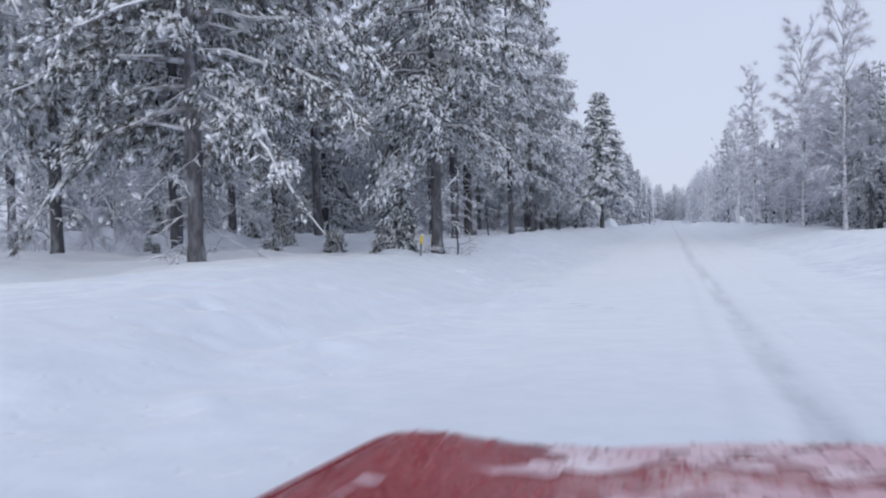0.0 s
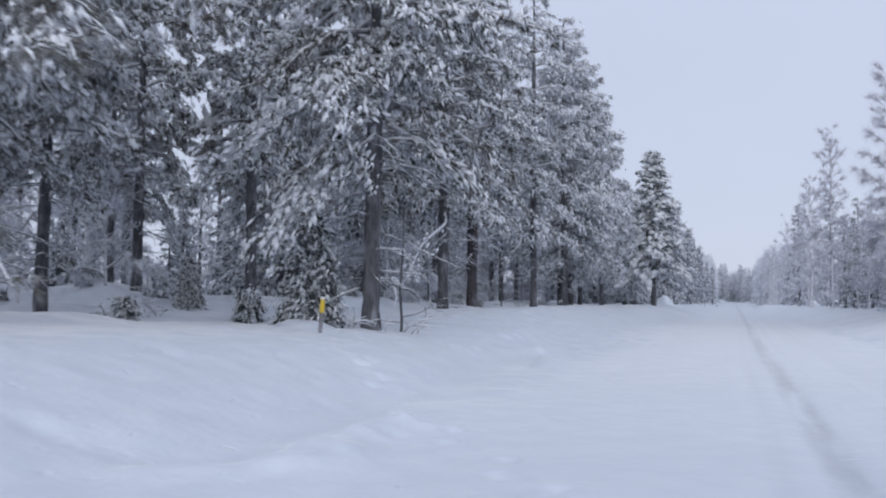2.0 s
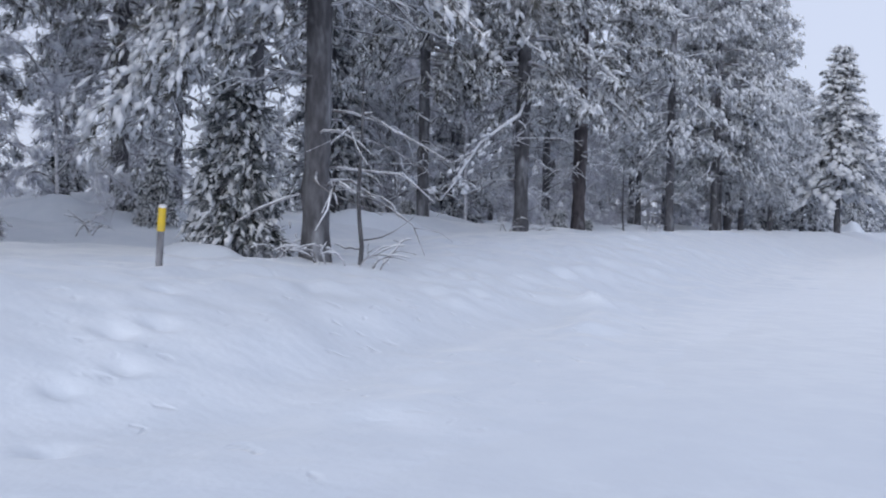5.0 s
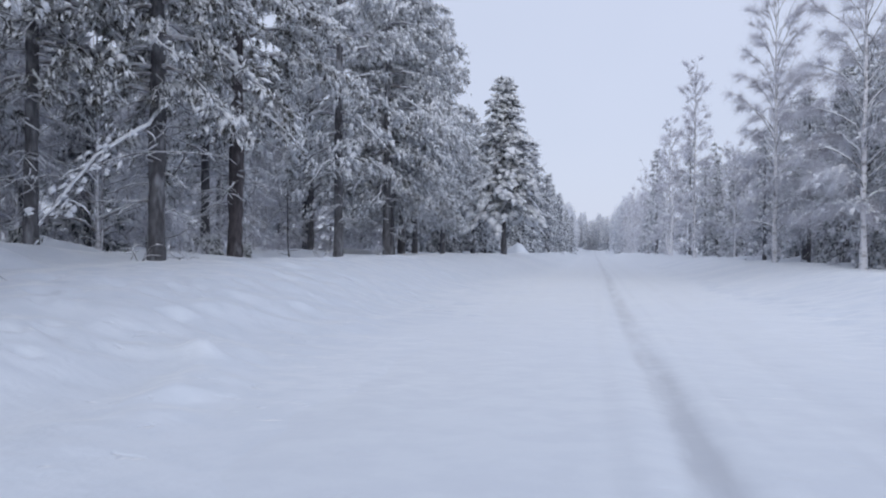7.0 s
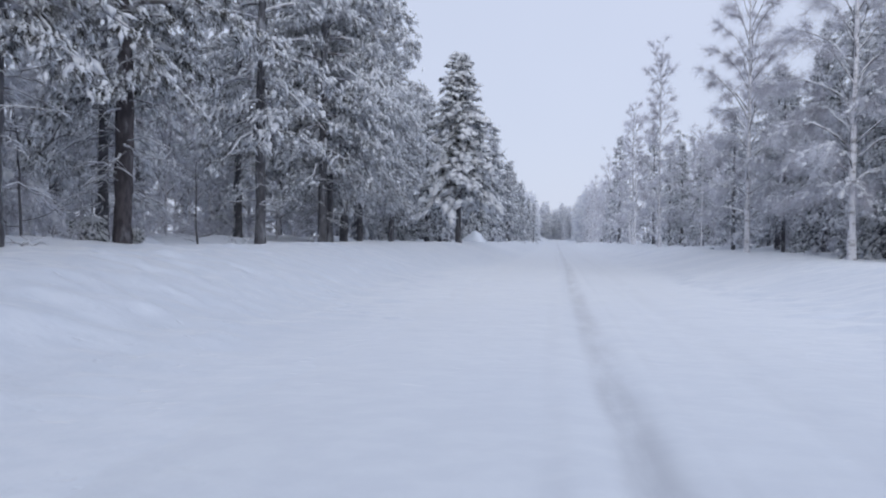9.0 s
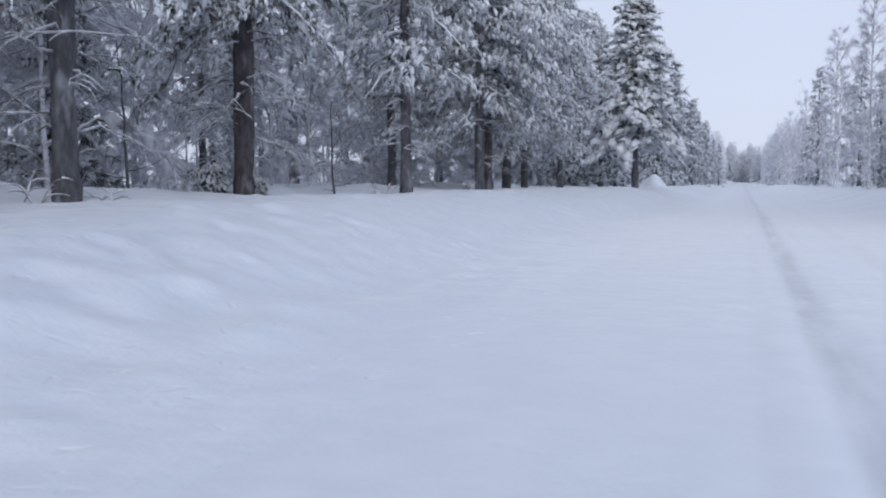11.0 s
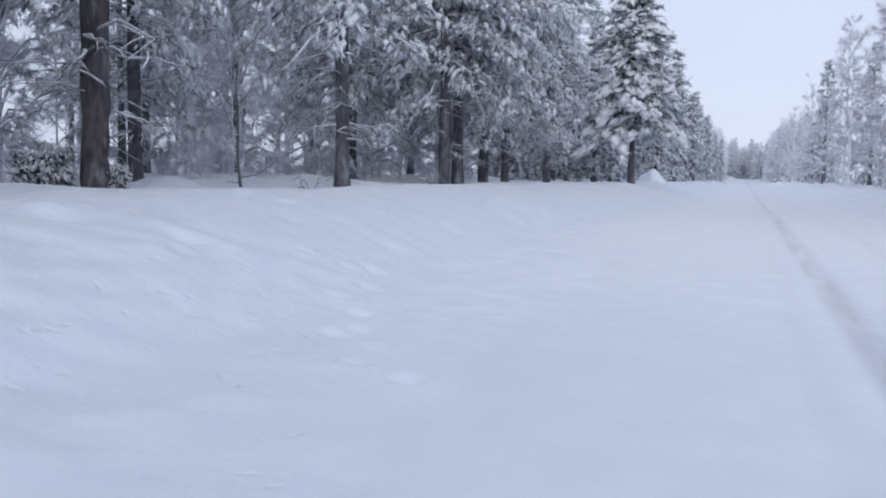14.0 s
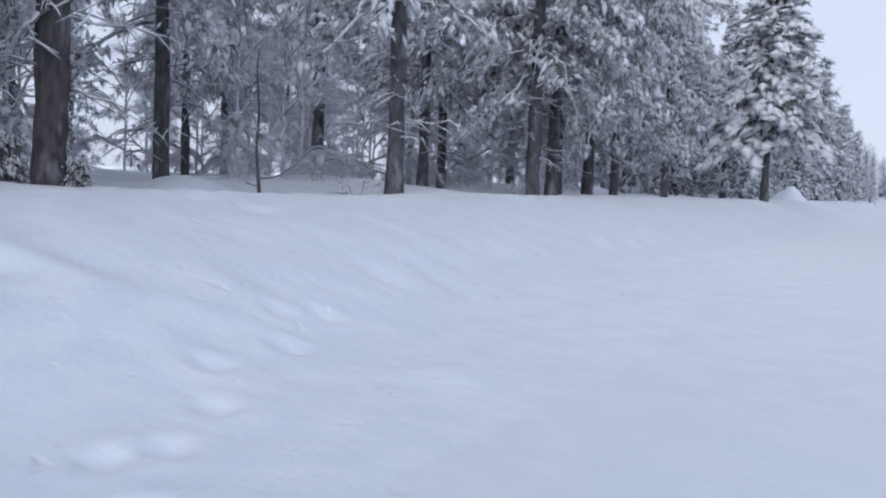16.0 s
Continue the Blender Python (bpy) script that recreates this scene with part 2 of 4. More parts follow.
ICO_V, ICO_F = ico()
CUBE_V = np.array([(x, y, z) for x in (-1, 1) for y in (-1, 1) for z in (-1, 1)], float) * 0.66
CUBE_F = np.array([(0, 1, 3, 2), (4, 6, 7, 5), (0, 4, 5, 1), (2, 3, 7, 6), (0, 2, 6, 4), (1, 5, 7, 3)])


def axes_of(d):
    """Unit frames (along, across, above) for rows of directions."""
    d = d / (np.linalg.norm(d, axis=1, keepdims=True) + 1e-9)
    s = np.cross(d, np.array([0, 0, 1.0]))
    s /= np.linalg.norm(s, axis=1, keepdims=True) + 1e-6
    return d, s, np.cross(s, d)


def lumps(acc, rng, c, d, size, fine=True):
    """Uneven soft lumps at centres c, long axis d, half sizes (n, 3)."""
    if not len(c):
        return
    tv, tf = (ICO_V, ICO_F) if fine else (CUBE_V, CUBE_F)
    a, s, u = axes_of(d)
    jit = 1 + 0.28 * rng.standard_normal((len(c), len(tv), 1)).clip(-1.6, 1.6)
    t = tv[None] * size[:, None] * jit
    verts = c[:, None] + t[..., :1] * a[:, None] + t[..., 1:2] * s[:, None] + t[..., 2:] * u[:, None]
    faces = tf[None] + (np.arange(len(c)) * len(tv))[:, None, None]
    acc.add(verts, faces.reshape(-1, tf.shape[1]))


SPIN_V = np.array([(-1, 0, 0), (1, 0, -0.25), (-0.15, 1, -0.2), (-0.25, -1, -0.2), (-0.1, 0.1, 1), (-0.2, -0.1, -0.8)], float)
SPIN_F = np.array([(0, 4, 2), (0, 3, 4), (0, 5, 3), (0, 2, 5), (1, 2, 4), (1, 4, 3), (1, 3, 5), (1, 5, 2)])


def spindles(acc, rng, c, d, size):
    """Slender uneven tassels of snow at centres c, pointed along d, half sizes (n, 3)."""
    if not len(c):
        return
    a, s, u = axes_of(d)
    jit = 1 + 0.25 * rng.standard_normal((len(c), len(SPIN_V), 1)).clip(-1.6, 1.6)
    t = SPIN_V[None] * size[:, None] * jit
    verts = c[:, None] + t[..., :1] * a[:, None] + t[..., 1:2] * s[:, None] + t[..., 2:] * u[:, None]
    faces = SPIN_F[None] + (np.arange(len(c)) * len(SPIN_V))[:, None, None]
    acc.add(verts, faces.reshape(-1, 3))


def blades(acc, rng, c, d, n, length, width, spread, tri=False):
    """n thin pointed blades fanning from each centre c along d."""
    if not len(c):
        return
    m = len(c)
    way = d[:, None] / (np.linalg.norm(d, axis=1)[:, None, None] + 1e-9) + spread * rng.standard_normal((m, n, 3))
    way = way.reshape(-1, 3)
    a, s, u = axes_of(way)
    ln = (length * rng.uniform(0.6, 1.25, (m * n, 1)))
    wd = (width * rng.uniform(0.7, 1.3, (m * n, 1)))
    tw = rng.uniform(0, math.pi, (m * n, 1))
    cross = s * np.cos(tw) + u * np.sin(tw)
    o = np.repeat(c, n, axis=0)
    if tri:
        verts = np.stack([o - cross * wd, o + cross * wd, o + a * ln], 1)
        acc.add(verts, np.arange(m * n)[:, None] * 3 + np.array([[0, 1, 2]]))
        return
    verts = np.stack([o - cross * wd * 0.4 - a * 0.1 * ln, o + a * ln * 0.45 + cross * wd, o + a * ln, o + a * ln * 0.45 - cross * wd], 1)
    faces = np.arange(m * n)[:, None] * 4 + np.array([[0, 1, 2, 3]])
    acc.add(verts, faces)


def child(name, me, parent, label=""):
    ob = new(name, me)
    ob.parent = parent
    return tagged(ob, label)


def part(name, bm, mat, parent, label="", smooth=False):
    me = bpy.data.meshes.new(name)
    bm.to_mesh(me)
    bm.free()
    me.materials.append(mat)
    if smooth:
        me.polygons.foreach_set("use_smooth", [True] * len(me.polygons))
    return child(name, me, parent, label)


# ---- ground and road ----
def step(a, b, x):
    t = np.clip((x - a) / (b - a), 0, 1)
    return t * t * (3 - 2 * t)


_rg = np.random.default_rng(5)
_waves = [(_rg.uniform(0, 6.28), _rg.uniform(0, 6.28), w) for w in (17.0, 9.0, 5.3, 3.1, 1.9, 1.1, 0.7, 0.45)]


def swell(x, y, first=0, last=8):
    """Smooth pseudo-random waves, of lengths from 17 m down to half a metre."""
    z = 0 * x
    for k, (p, q, w) in enumerate(_waves[first:last]):
        f = 6.283 / w
        c, s = math.cos(p), math.sin(p)
        z = z + w * np.sin(f * (x * c + y * s) + q + 1.3 * np.sin(0.6 * f * (y * c - x * s) + p)) / 17.0
    return z


_grid = _rg.standard_normal((256, 256))


def crumple(x, y, w):
    """Irregular soft lumps about w metres wide."""
    c, q = math.cos(7 * w + 0.5), math.sin(7 * w + 0.5)
    u, v = (c * np.asarray(x, float) - q * y) / w + 17, (q * np.asarray(x, float) + c * y) / w + 17
    i, j = np.floor(u).astype(int), np.floor(v).astype(int)
    a, b = u - i, v - j
    a, b = a * a * (3 - 2 * a), b * b * (3 - 2 * b)

    def g(p, q):
        return _grid[p % 256, q % 256]

    return (g(i, j) * (1 - a) + g(i + 1, j) * a) * (1 - b) + (g(i, j + 1) * (1 - a) + g(i + 1, j + 1) * a) * b


def road_z(y):
    return -0.24 * step(3, 19, y) + 0.0085 * np.maximum(y - 260, 0)


# trails left in the snow by deer: from, to, prints
PRINTS = ((-1.4, 19.4, -7.3, 28.4, 17), (-3.5, 42.2, -2.3, 40.4, 5), (-4.6, 45.0, -3.6, 42.4, 5), (-5.2, 30.5, -8.4, 37.0, 9))


def ground_z(x, y):
    x, y = np.asarray(x, float), np.asarray(y, float)
    r = road_z(y)
    left = np.interp(y, [0, 20, 30, 40, 47, 55, 80, 100, 260, 600, 3000], [0.60, 0.66, 0.52, 0.74, 0.80, 0.86, 0.80, 0.78, 0.72, 3.6, 3.6])
    left = left + 0.55 * np.exp(-(((x + 19) / 6.5) ** 2) - (((y - 35) / 9.0) ** 2))
    left = left + 1.25 * step(19, 34, -x) * (1 - step(42, 64, y))
    right = np.interp(y, [0, 30, 55, 68, 96, 160, 260, 600, 3000], [0.40, 0.45, 0.55, 0.56, 0.62, 0.62, 0.62, 3.6, 3.6])
    edge_l = -3.25 + 0.28 * np.sin(y * 0.33) + 0.16 * np.sin(y * 1.27 + 1) + 0.10 * np.sin(y * 2.9 + 2 * np.sin(y * 0.7))
    soft_l = -3.75 + 0.2 * np.sin(y * 0.21) + 1.4 * step(58, 80, y)
    edge_r = 4.3 + 0.25 * np.sin(y * 0.29 + 2) + 0.12 * np.sin(y * 1.1)
    run = np.minimum(0.25 * np.log1p(np.exp(np.clip((soft_l - x - 0.25) / 0.25, -30, 30))) / 3.2, 1)
    fl, fr = 0.5 * step(-0.6, 3.2, soft_l - x) + 0.5 * run, step(-0.4, 4.2, x - edge_r)
    z = r + fl * (left - r) + fr * (right - r)
    off = np.maximum(fl, fr)
    z = z + off * (0.035 * swell(x, y, 0, 5) + 0.010 * swell(x * 1.1 + 3, y * 1.1, 3, 8) * (0.5 + 0.5 * np.sin(0.7 * x + 0.23 * y)))
    forest = step(8, 12, np.abs(x))
    z = z + forest * 0.16 * swell(x * 1.3, y * 1.3 + 7, 0, 6)
    # ploughed berms along the road
    berm = np.exp(-(((x - edge_l + 0.35) / np.where(x > edge_l - 0.35, 0.55, 0.34)) ** 2)) * (1 - 0.65 * step(31, 39, y)) * (1 - 0.6 * step(46, 70, y))
    far_berm = 0.7 * np.exp(-(((x - edge_r - 0.2) / 0.5) ** 2))
    ridge = berm + far_berm
    clods = np.maximum(crumple(x + 2, y, 0.62), -0.6) + 0.6 * np.maximum(crumple(x + 5, y + 3, 0.31), -0.5)
    broken = 0.25 + 0.75 * step(-0.7, 0.9, crumple(x + 11, y, 1.5))
    z = z + berm * broken * (0.095 + 0.04 * crumple(x, y, 2.3) + 0.055 * clods) + far_berm * (0.03 + 0.02 * swell(x * 1.5, y * 1.3, 2, 8) + 0.04 * clods)
    hollow = np.exp(-(((x - edge_l + 1.25) / 0.55) ** 2)) * (1 - 0.6 * step(31, 39, y)) * (1 - step(46, 70, y))
    z = z - hollow * (0.075 + 0.025 * crumple(x + 8, y, 1.2))
    second = np.exp(-(((x - edge_l + 2.1) / 0.6) ** 2))
    z = z + second * (0.015 + 0.012 * crumple(x, y + 3, 0.9))
    # hoof prints
    for x0, y0, x1, y1, count in PRINTS:
        for k in range(count):
            f = (k + 0.3 * math.sin(5.1 * k)) / count
            px, py = x0 + f * (x1 - x0) + 0.13 * (-1) ** k, y0 + f * (y1 - y0) + 0.06 * math.sin(9.7 * k)
            r2 = (x - px) ** 2 + (y - py) ** 2
            z = z - 0.07 * np.exp(-r2 / 0.0075) + 0.016 * np.exp(-(((np.sqrt(r2) - 0.2) / 0.07) ** 2))
    # wheel tracks in the packed snow
    for x0, wd, dp in ((0.72, 0.20, 0.030), (0.22, 0.16, 0.006), (2.1, 0.22, 0.010)):
        xc = x0 + 0.06 * np.sin(y * 0.11) + 0.03 * np.sin(y * 0.31 + x0)
        z = z - 1.2 * dp * np.exp(-(((x - xc) / wd) ** 2)) + 0.4 * dp * np.exp(-(((np.abs(x - xc) - 1.8 * wd) / (0.6 * wd)) ** 2))
    z = z + 0.007 * swell(x * 2, y * 0.25, 3, 8)
    near = (1 - step(45, 75, y)) * (1 - step(8.2, 9.4, np.abs(x)))
    rough = np.clip(0.10 + 1.2 * off + 0.7 * ridge + 0.5 * second, 0, 1)
    # trampled and crumbled snow: patches of dents, calmer in between
    patch = 0.45 + 0.55 * step(-0.4, 0.9, crumple(x + 40, y, 2.7))
    z = z + 0.85 * near * rough * patch * (0.020 * crumple(x, y, 0.55) + 0.032 * crumple(x + 9, y + 5, 0.33) - 0.10 * np.maximum(crumple(x + 3, y, 0.42) - 1.1, 0))
    z = z + near * rough * 0.016 * crumple(x + 21, y, 1.4)
    return z


def sheet(name, xs, ys, mat, drop=None):
    X, Y = np.meshgrid(xs, ys, indexing="ij")
    Z = ground_z(X, Y)
    if drop is not None:
        Z = Z - drop(X, Y)
    acc = Acc()
    n, m = X.shape
    i, j = np.meshgrid(np.arange(n - 1), np.arange(m - 1), indexing="ij")
    faces = np.stack([i * m + j, (i + 1) * m + j, (i + 1) * m + j + 1, i * m + j + 1], -1).reshape(-1, 4)
    acc.add(np.stack([X, Y, Z], -1), faces)
    return new(name, acc.mesh(name, mat))


def spread(*runs):
    return np.unique(np.concatenate([np.arange(a, b, s) for a, b, s in runs]).round(4))


def lip(x, y, a, b):
    """1 under the road, 0 outside it, with a wandering soft border between a and b."""
    w = 0.16 * np.sin(y * 0.8 + 2 * np.sin(y * 0.27)) + 0.10 * crumple(x, y, 0.6)
    return step(-b, -a, x + w) * step(-b - 0.95, -a - 0.95, -x + w)


XS = spread((-3000, -300, 300), (-300, -60, 30), (-60, -24, 3), (-24, -10, 0.5), (-10, -7, 0.11), (-7, -1.4, 0.075), (-1.4, 2.2, 0.6), (2.2, 9, 0.11), (9, 20, 0.6), (20, 60, 4), (60, 300, 30), (300, 3001, 300))
YS = spread((-300, -20, 20), (-20, 4, 1), (4, 16, 0.13), (16, 46, 0.09), (46, 58, 0.13), (58, 100, 0.5), (100, 200, 3), (200, 600, 25), (600, 3001, 300))
ground = sheet("ground", XS, YS, SNOW, lambda x, y: 0.014 * lip(x, y, 1.75, 2.4) + 0.08 * lip(x, y, 1.1, 1.6))
tagged(ground, "deep uneven fresh snow covering the forest verge", "snowy ground", kind="structure")
road = sheet("road", spread((-3.5, 4.46, 0.06)), spread((-20, 4, 1), (4, 58, 0.11), (58, 120, 0.5), (120, 300, 6), (300, 600, 30)), PACKED, lambda x, y: 0.014 * (1 - lip(x, y, 1.9, 2.6)) + 0.03 * (1 - lip(x, y, 2.6, 3.2)))
tagged(road, "ploughed forest road of packed snow with worn wheel tracks", "snowy road", kind="structure")


# ---- trees ----
def arc(rng, base, az, length, rise, droop, n=6, wob=0.04):
    s = np.linspace(0, 1, n)
    out = length * s
    bend = az + wob * 4 * np.cumsum(rng.standard_normal(n)) * s
    p = np.stack([np.cos(bend) * out, np.sin(bend) * out, length * (rise * s - droop * s**2)], -1)
    p[1:, :] += wob * length * rng.standard_normal((n - 1, 3)) * 0.35
    return p + base


def along(p, s):
    t = np.linspace(0, 1, len(p))
    return np.stack([np.interp(s, t, p[:, k]) for k in range(3)], -1)


def trunk_mesh(rng, acc, H, r0, lean=0.02, n=14, sides=10, r1=0.03):
    s = np.linspace(0, 1, n) ** 1.15
    wob = np.cumsum(rng.standard_normal((n, 2)) * lean * 0.4, axis=0)
    wob -= wob[0]
    wob[:3] *= 0.3
    p = np.stack([wob[:, 0], wob[:, 1], s * H - 0.25], -1)
    rad = r0 * (1 - s) ** 0.8 + r1
    rad[0] *= 1.28
    rad *= 1 + 0.05 * rng.standard_normal(n)
    m = 3 * n
    t = np.linspace(0, 1, m)
    q, w = along(p, t), np.interp(t, np.linspace(0, 1, n), rad)
    tube(acc, q, w, sides)
    # plates and furrows of the bark
    out = acc.v[-1] - np.repeat(q, sides, 0)
    acc.v[-1] = acc.v[-1] + out * (0.07 * rng.standard_normal((m * sides, 1)) + 0.05 * np.repeat(rng.standard_normal((m, 1)), sides, 0))
    return p, rad


def snow_line(rng, acc, p, rad, chance=1.0, thick=1.0):
    """Snow lying along the top of a limb, broken here and there."""
    n = len(p)
    if rng.random() > chance:
        return
    a = rng.integers(0, 2)
    w = np.minimum(np.maximum(rad, 0.010) * thick, 0.046) * rng.uniform(0.6, 1.25, n)
    w[0] *= 0.5
    w[-1] *= 0.4
    w = w * rng.choice([0.55, 1.0, 1.25], n)
    q = p + np.array([0, 0, 1]) * (rad[:, None] * 0.6 + 0.010)
    tube(acc, q[a:], w[a:], 5, flat=0.75, lift=0.25)


def foliage(rng, acc_n, acc_s, c, d, lod, big, snowy, hang, share=None):
    """Needle tufts at c pointing along d, most of them under a cap of snow."""
    m = len(c)
    if not m:
        return
    dd = d / (np.linalg.norm(d, axis=1, keepdims=True) + 1e-9)
    dd = dd + np.array([0, 0, -1]) * hang * rng.uniform(0.3, 1.3, (m, 1)) + 0.3 * rng.standard_normal((m, 3))
    nb = (15, 11, 9)[lod]
    blades(acc_n, rng, c, dd, nb, (0.21, 0.24, 0.27)[lod] * big, (0.013, 0.021, 0.036)[lod], 0.6, tri=True)
    keep = np.nonzero(rng.random(m) < (snowy if share is None else snowy * share))[0]
    ddk = dd[keep] / (np.linalg.norm(dd[keep], axis=1, keepdims=True) + 1e-9)
    sway = np.array([[0.088, 0.033, 0.030], [0.100, 0.039, 0.035], [0.130, 0.050, 0.045]][lod]) * big
    # several slender tassels of snow hang along each spray
    for slip in (0.02, 0.06, 0.09, 0.11, 0.13, 0.15)[: (5, 5, 2)[lod]]:
        some = np.nonzero(rng.random(len(keep)) < 0.85)[0]
        k = len(some)
        at = c[keep][some] + np.array([0, 0, 0.03 * big]) + 0.09 * big * ddk[some] + slip * big * rng.standard_normal((k, 3)) * np.array([1, 1, 0.7])
        spindles(acc_s, rng, at, ddk[some] + np.array([0, 0, -0.25]) + 0.35 * rng.standard_normal((k, 3)), rng.uniform(0.45, 1.4, (k, 1)) * sway * rng.uniform(0.75, 1.3, (k, 3)))


def make_pine(name, seed, H, r0, clear, R, lod=0, density=1.0, snowy=0.82, dead=14, bark=None, label=""):
    """A Scots pine: clear lower trunk with dead snow-lined branches, an irregular crown of drooping limbs."""
    rng = np.random.default_rng(seed)
    tk, lb, nd, sn = Acc(), Acc(), Acc(), Acc()
    p, rad = trunk_mesh(rng, tk, H, r0, sides=(12, 8, 6)[lod], n=(16, 10, 7)[lod])
    zt = p[:, 2]
    nbr = int((H - clear) * (6.0, 4.2, 3.0)[lod] * density)
    cs, ds, sh = [], [], []
    ga = rng.uniform(0, 6.28)
    for k in range(nbr):
        loaded = rng.choice([0.4, 0.75, 1.0, 1.05])
        f = (k + rng.uniform(0, 0.9)) / nbr
        z = clear + (H - clear) * f * 0.985
        base = along(p, np.interp(z, zt, np.linspace(0, 1, len(zt))))
        br = np.interp(z, zt, rad)
        prof = (0.55 + 0.45 * math.sin(min(1, f * 3.2) * 1.57)) * (1 - f**1.8) + 0.12
        L = R * prof * rng.uniform(0.6, 1.15)
        ga += 2.4 + rng.uniform(-0.5, 0.5)
        rise = rng.uniform(-0.15, 0.35) + 0.5 * f
        q = arc(rng, base, ga, L, rise, rng.uniform(0.35, 0.8) * (1.1 - 0.5 * f), n=(7, 5, 4)[lod])
        bw = np.linspace(min(0.5 * br, 0.018 + 0.017 * L), 0.008, len(q))
        tube(lb, q, bw, (5, 4, 3)[lod])
        snow_line(rng, sn, q, bw, 0.92 if lod < 2 else 0.5, 1.45)
        if rng.random() < 0.2 + 0.55 * loaded and L > 0.9:
            m = rng.integers(12, 24)
            at = along(q, rng.uniform(0.5, 0.62) + rng.uniform(-0.14, 0.38, m))
            spindles(sn, rng, at + np.array([0, 0, 0.04]) + 0.11 * rng.standard_normal((m, 3)) * np.array([1, 1, 0.5]), np.repeat((q[-1] - q[1])[None] / L, m, 0) + 0.55 * rng.standard_normal((m, 3)) - np.array([0, 0, 0.35]),
                     rng.uniform(0.5, 1.25, (m, 1)) * np.array([[0.20, 0.085, 0.06]]) * rng.uniform(0.7, 1.2, (m, 3)))
        nt = max(3, int(L * (7.0 if z < 9.5 else 3.0, 4.2, 2.3)[lod]))
        for s in np.sort(rng.uniform(0.22, 1.0, nt)):
            at = along(q, s)
            tang = along(q, min(1, s + 0.1)) - along(q, max(0, s - 0.1))
            az = math.atan2(tang[1], tang[0]) + rng.choice([-1, 1]) * rng.uniform(0.3, 1.2)
            tl = (0.25 + 0.30 * L * (1.05 - s)) * rng.uniform(0.6, 1.2)
            tw = arc(rng, at, az, tl, rng.uniform(-0.1, 0.35), rng.uniform(0.4, 1.0), n=4)
            if lod < 1:
                tube(lb, tw, np.linspace(0.010, 0.004, 4), 3)
                snow_line(rng, sn, tw, np.linspace(0.010, 0.006, 4), 0.55, 1.5)
            m = max(2, int(tl * (7.5, 4.2, 2.2)[lod] + 1))
            ss = rng.uniform(0.25, 1.0, m)
            cs.append(along(tw, ss) + 0.03 * rng.standard_normal((m, 3)))
            ds.append(np.repeat((tw[-1] - tw[0])[None], m, 0))
            sh.append(np.full(m, loaded * (1.0 if rng.random() < 0.80 else 0.4)))
    foliage(rng, nd, sn, np.concatenate(cs), np.concatenate(ds), lod, (1.0, 1.35, 2.0)[lod], snowy, 1.05, np.concatenate(sh))
    single = []
    for k in range(dead):
        z = rng.uniform(0.9, clear + 1.4)
        base = along(p, np.interp(z, zt, np.linspace(0, 1, len(zt))))
        az = rng.uniform(0, 6.28)
        q = arc(rng, base, az, rng.uniform(0.4, 1.9), rng.uniform(-0.15, 0.25), rng.uniform(0.1, 0.6), n=5, wob=0.08)
        w = np.linspace(0.019, 0.005, 5)
        bl, bs = (Acc(), Acc()) if lod == 0 else (lb, sn)
        tube(bl, q, w, 4 if lod == 0 else 3)
        snow_line(rng, bs, q, w, 0.9, 0.85)
        for j in range((4, 2, 0)[lod]):
            t2 = arc(rng, along(q, rng.uniform(0.3, 0.9)), az + rng.uniform(-1.0, 1.0), rng.uniform(0.2, 0.8), rng.uniform(-0.2, 0.3), 0.5, n=4)
            tube(bl, t2, np.linspace(0.008, 0.004, 4), 3)
            snow_line(rng, bs, t2, np.full(4, 0.006), 0.7, 1.0)
        if lod == 0:
            single.append((bl, bs))
    root = tagged(new(name), label, "pine tree")
    child("trunk", tk.mesh(name + "_trunk", bark or BARK), root)
    tagged(child("branchwork", lb.mesh(name + "_limbs", LIMB), root), kind="stuff")
    tagged(child("crown", nd.mesh(name + "_needles", NEEDLE_HAZED if lod else NEEDLE, smooth=False), root, "dark green rimed needle tufts"), kind="stuff")
    tagged(child("snow_load", sn.mesh(name + "_snow", LOAD), root, "white clumps of snow on the branches"), kind="stuff")
    for bl, bs in single:
        b = child("branch", bl.mesh(name + "_branch", LIMB), root)
        if bs.n:
            tagged(child("snow_cap", bs.mesh(name + "_branch_snow", LOAD), b, "line of snow on the dead branch"), kind="stuff")
    return root


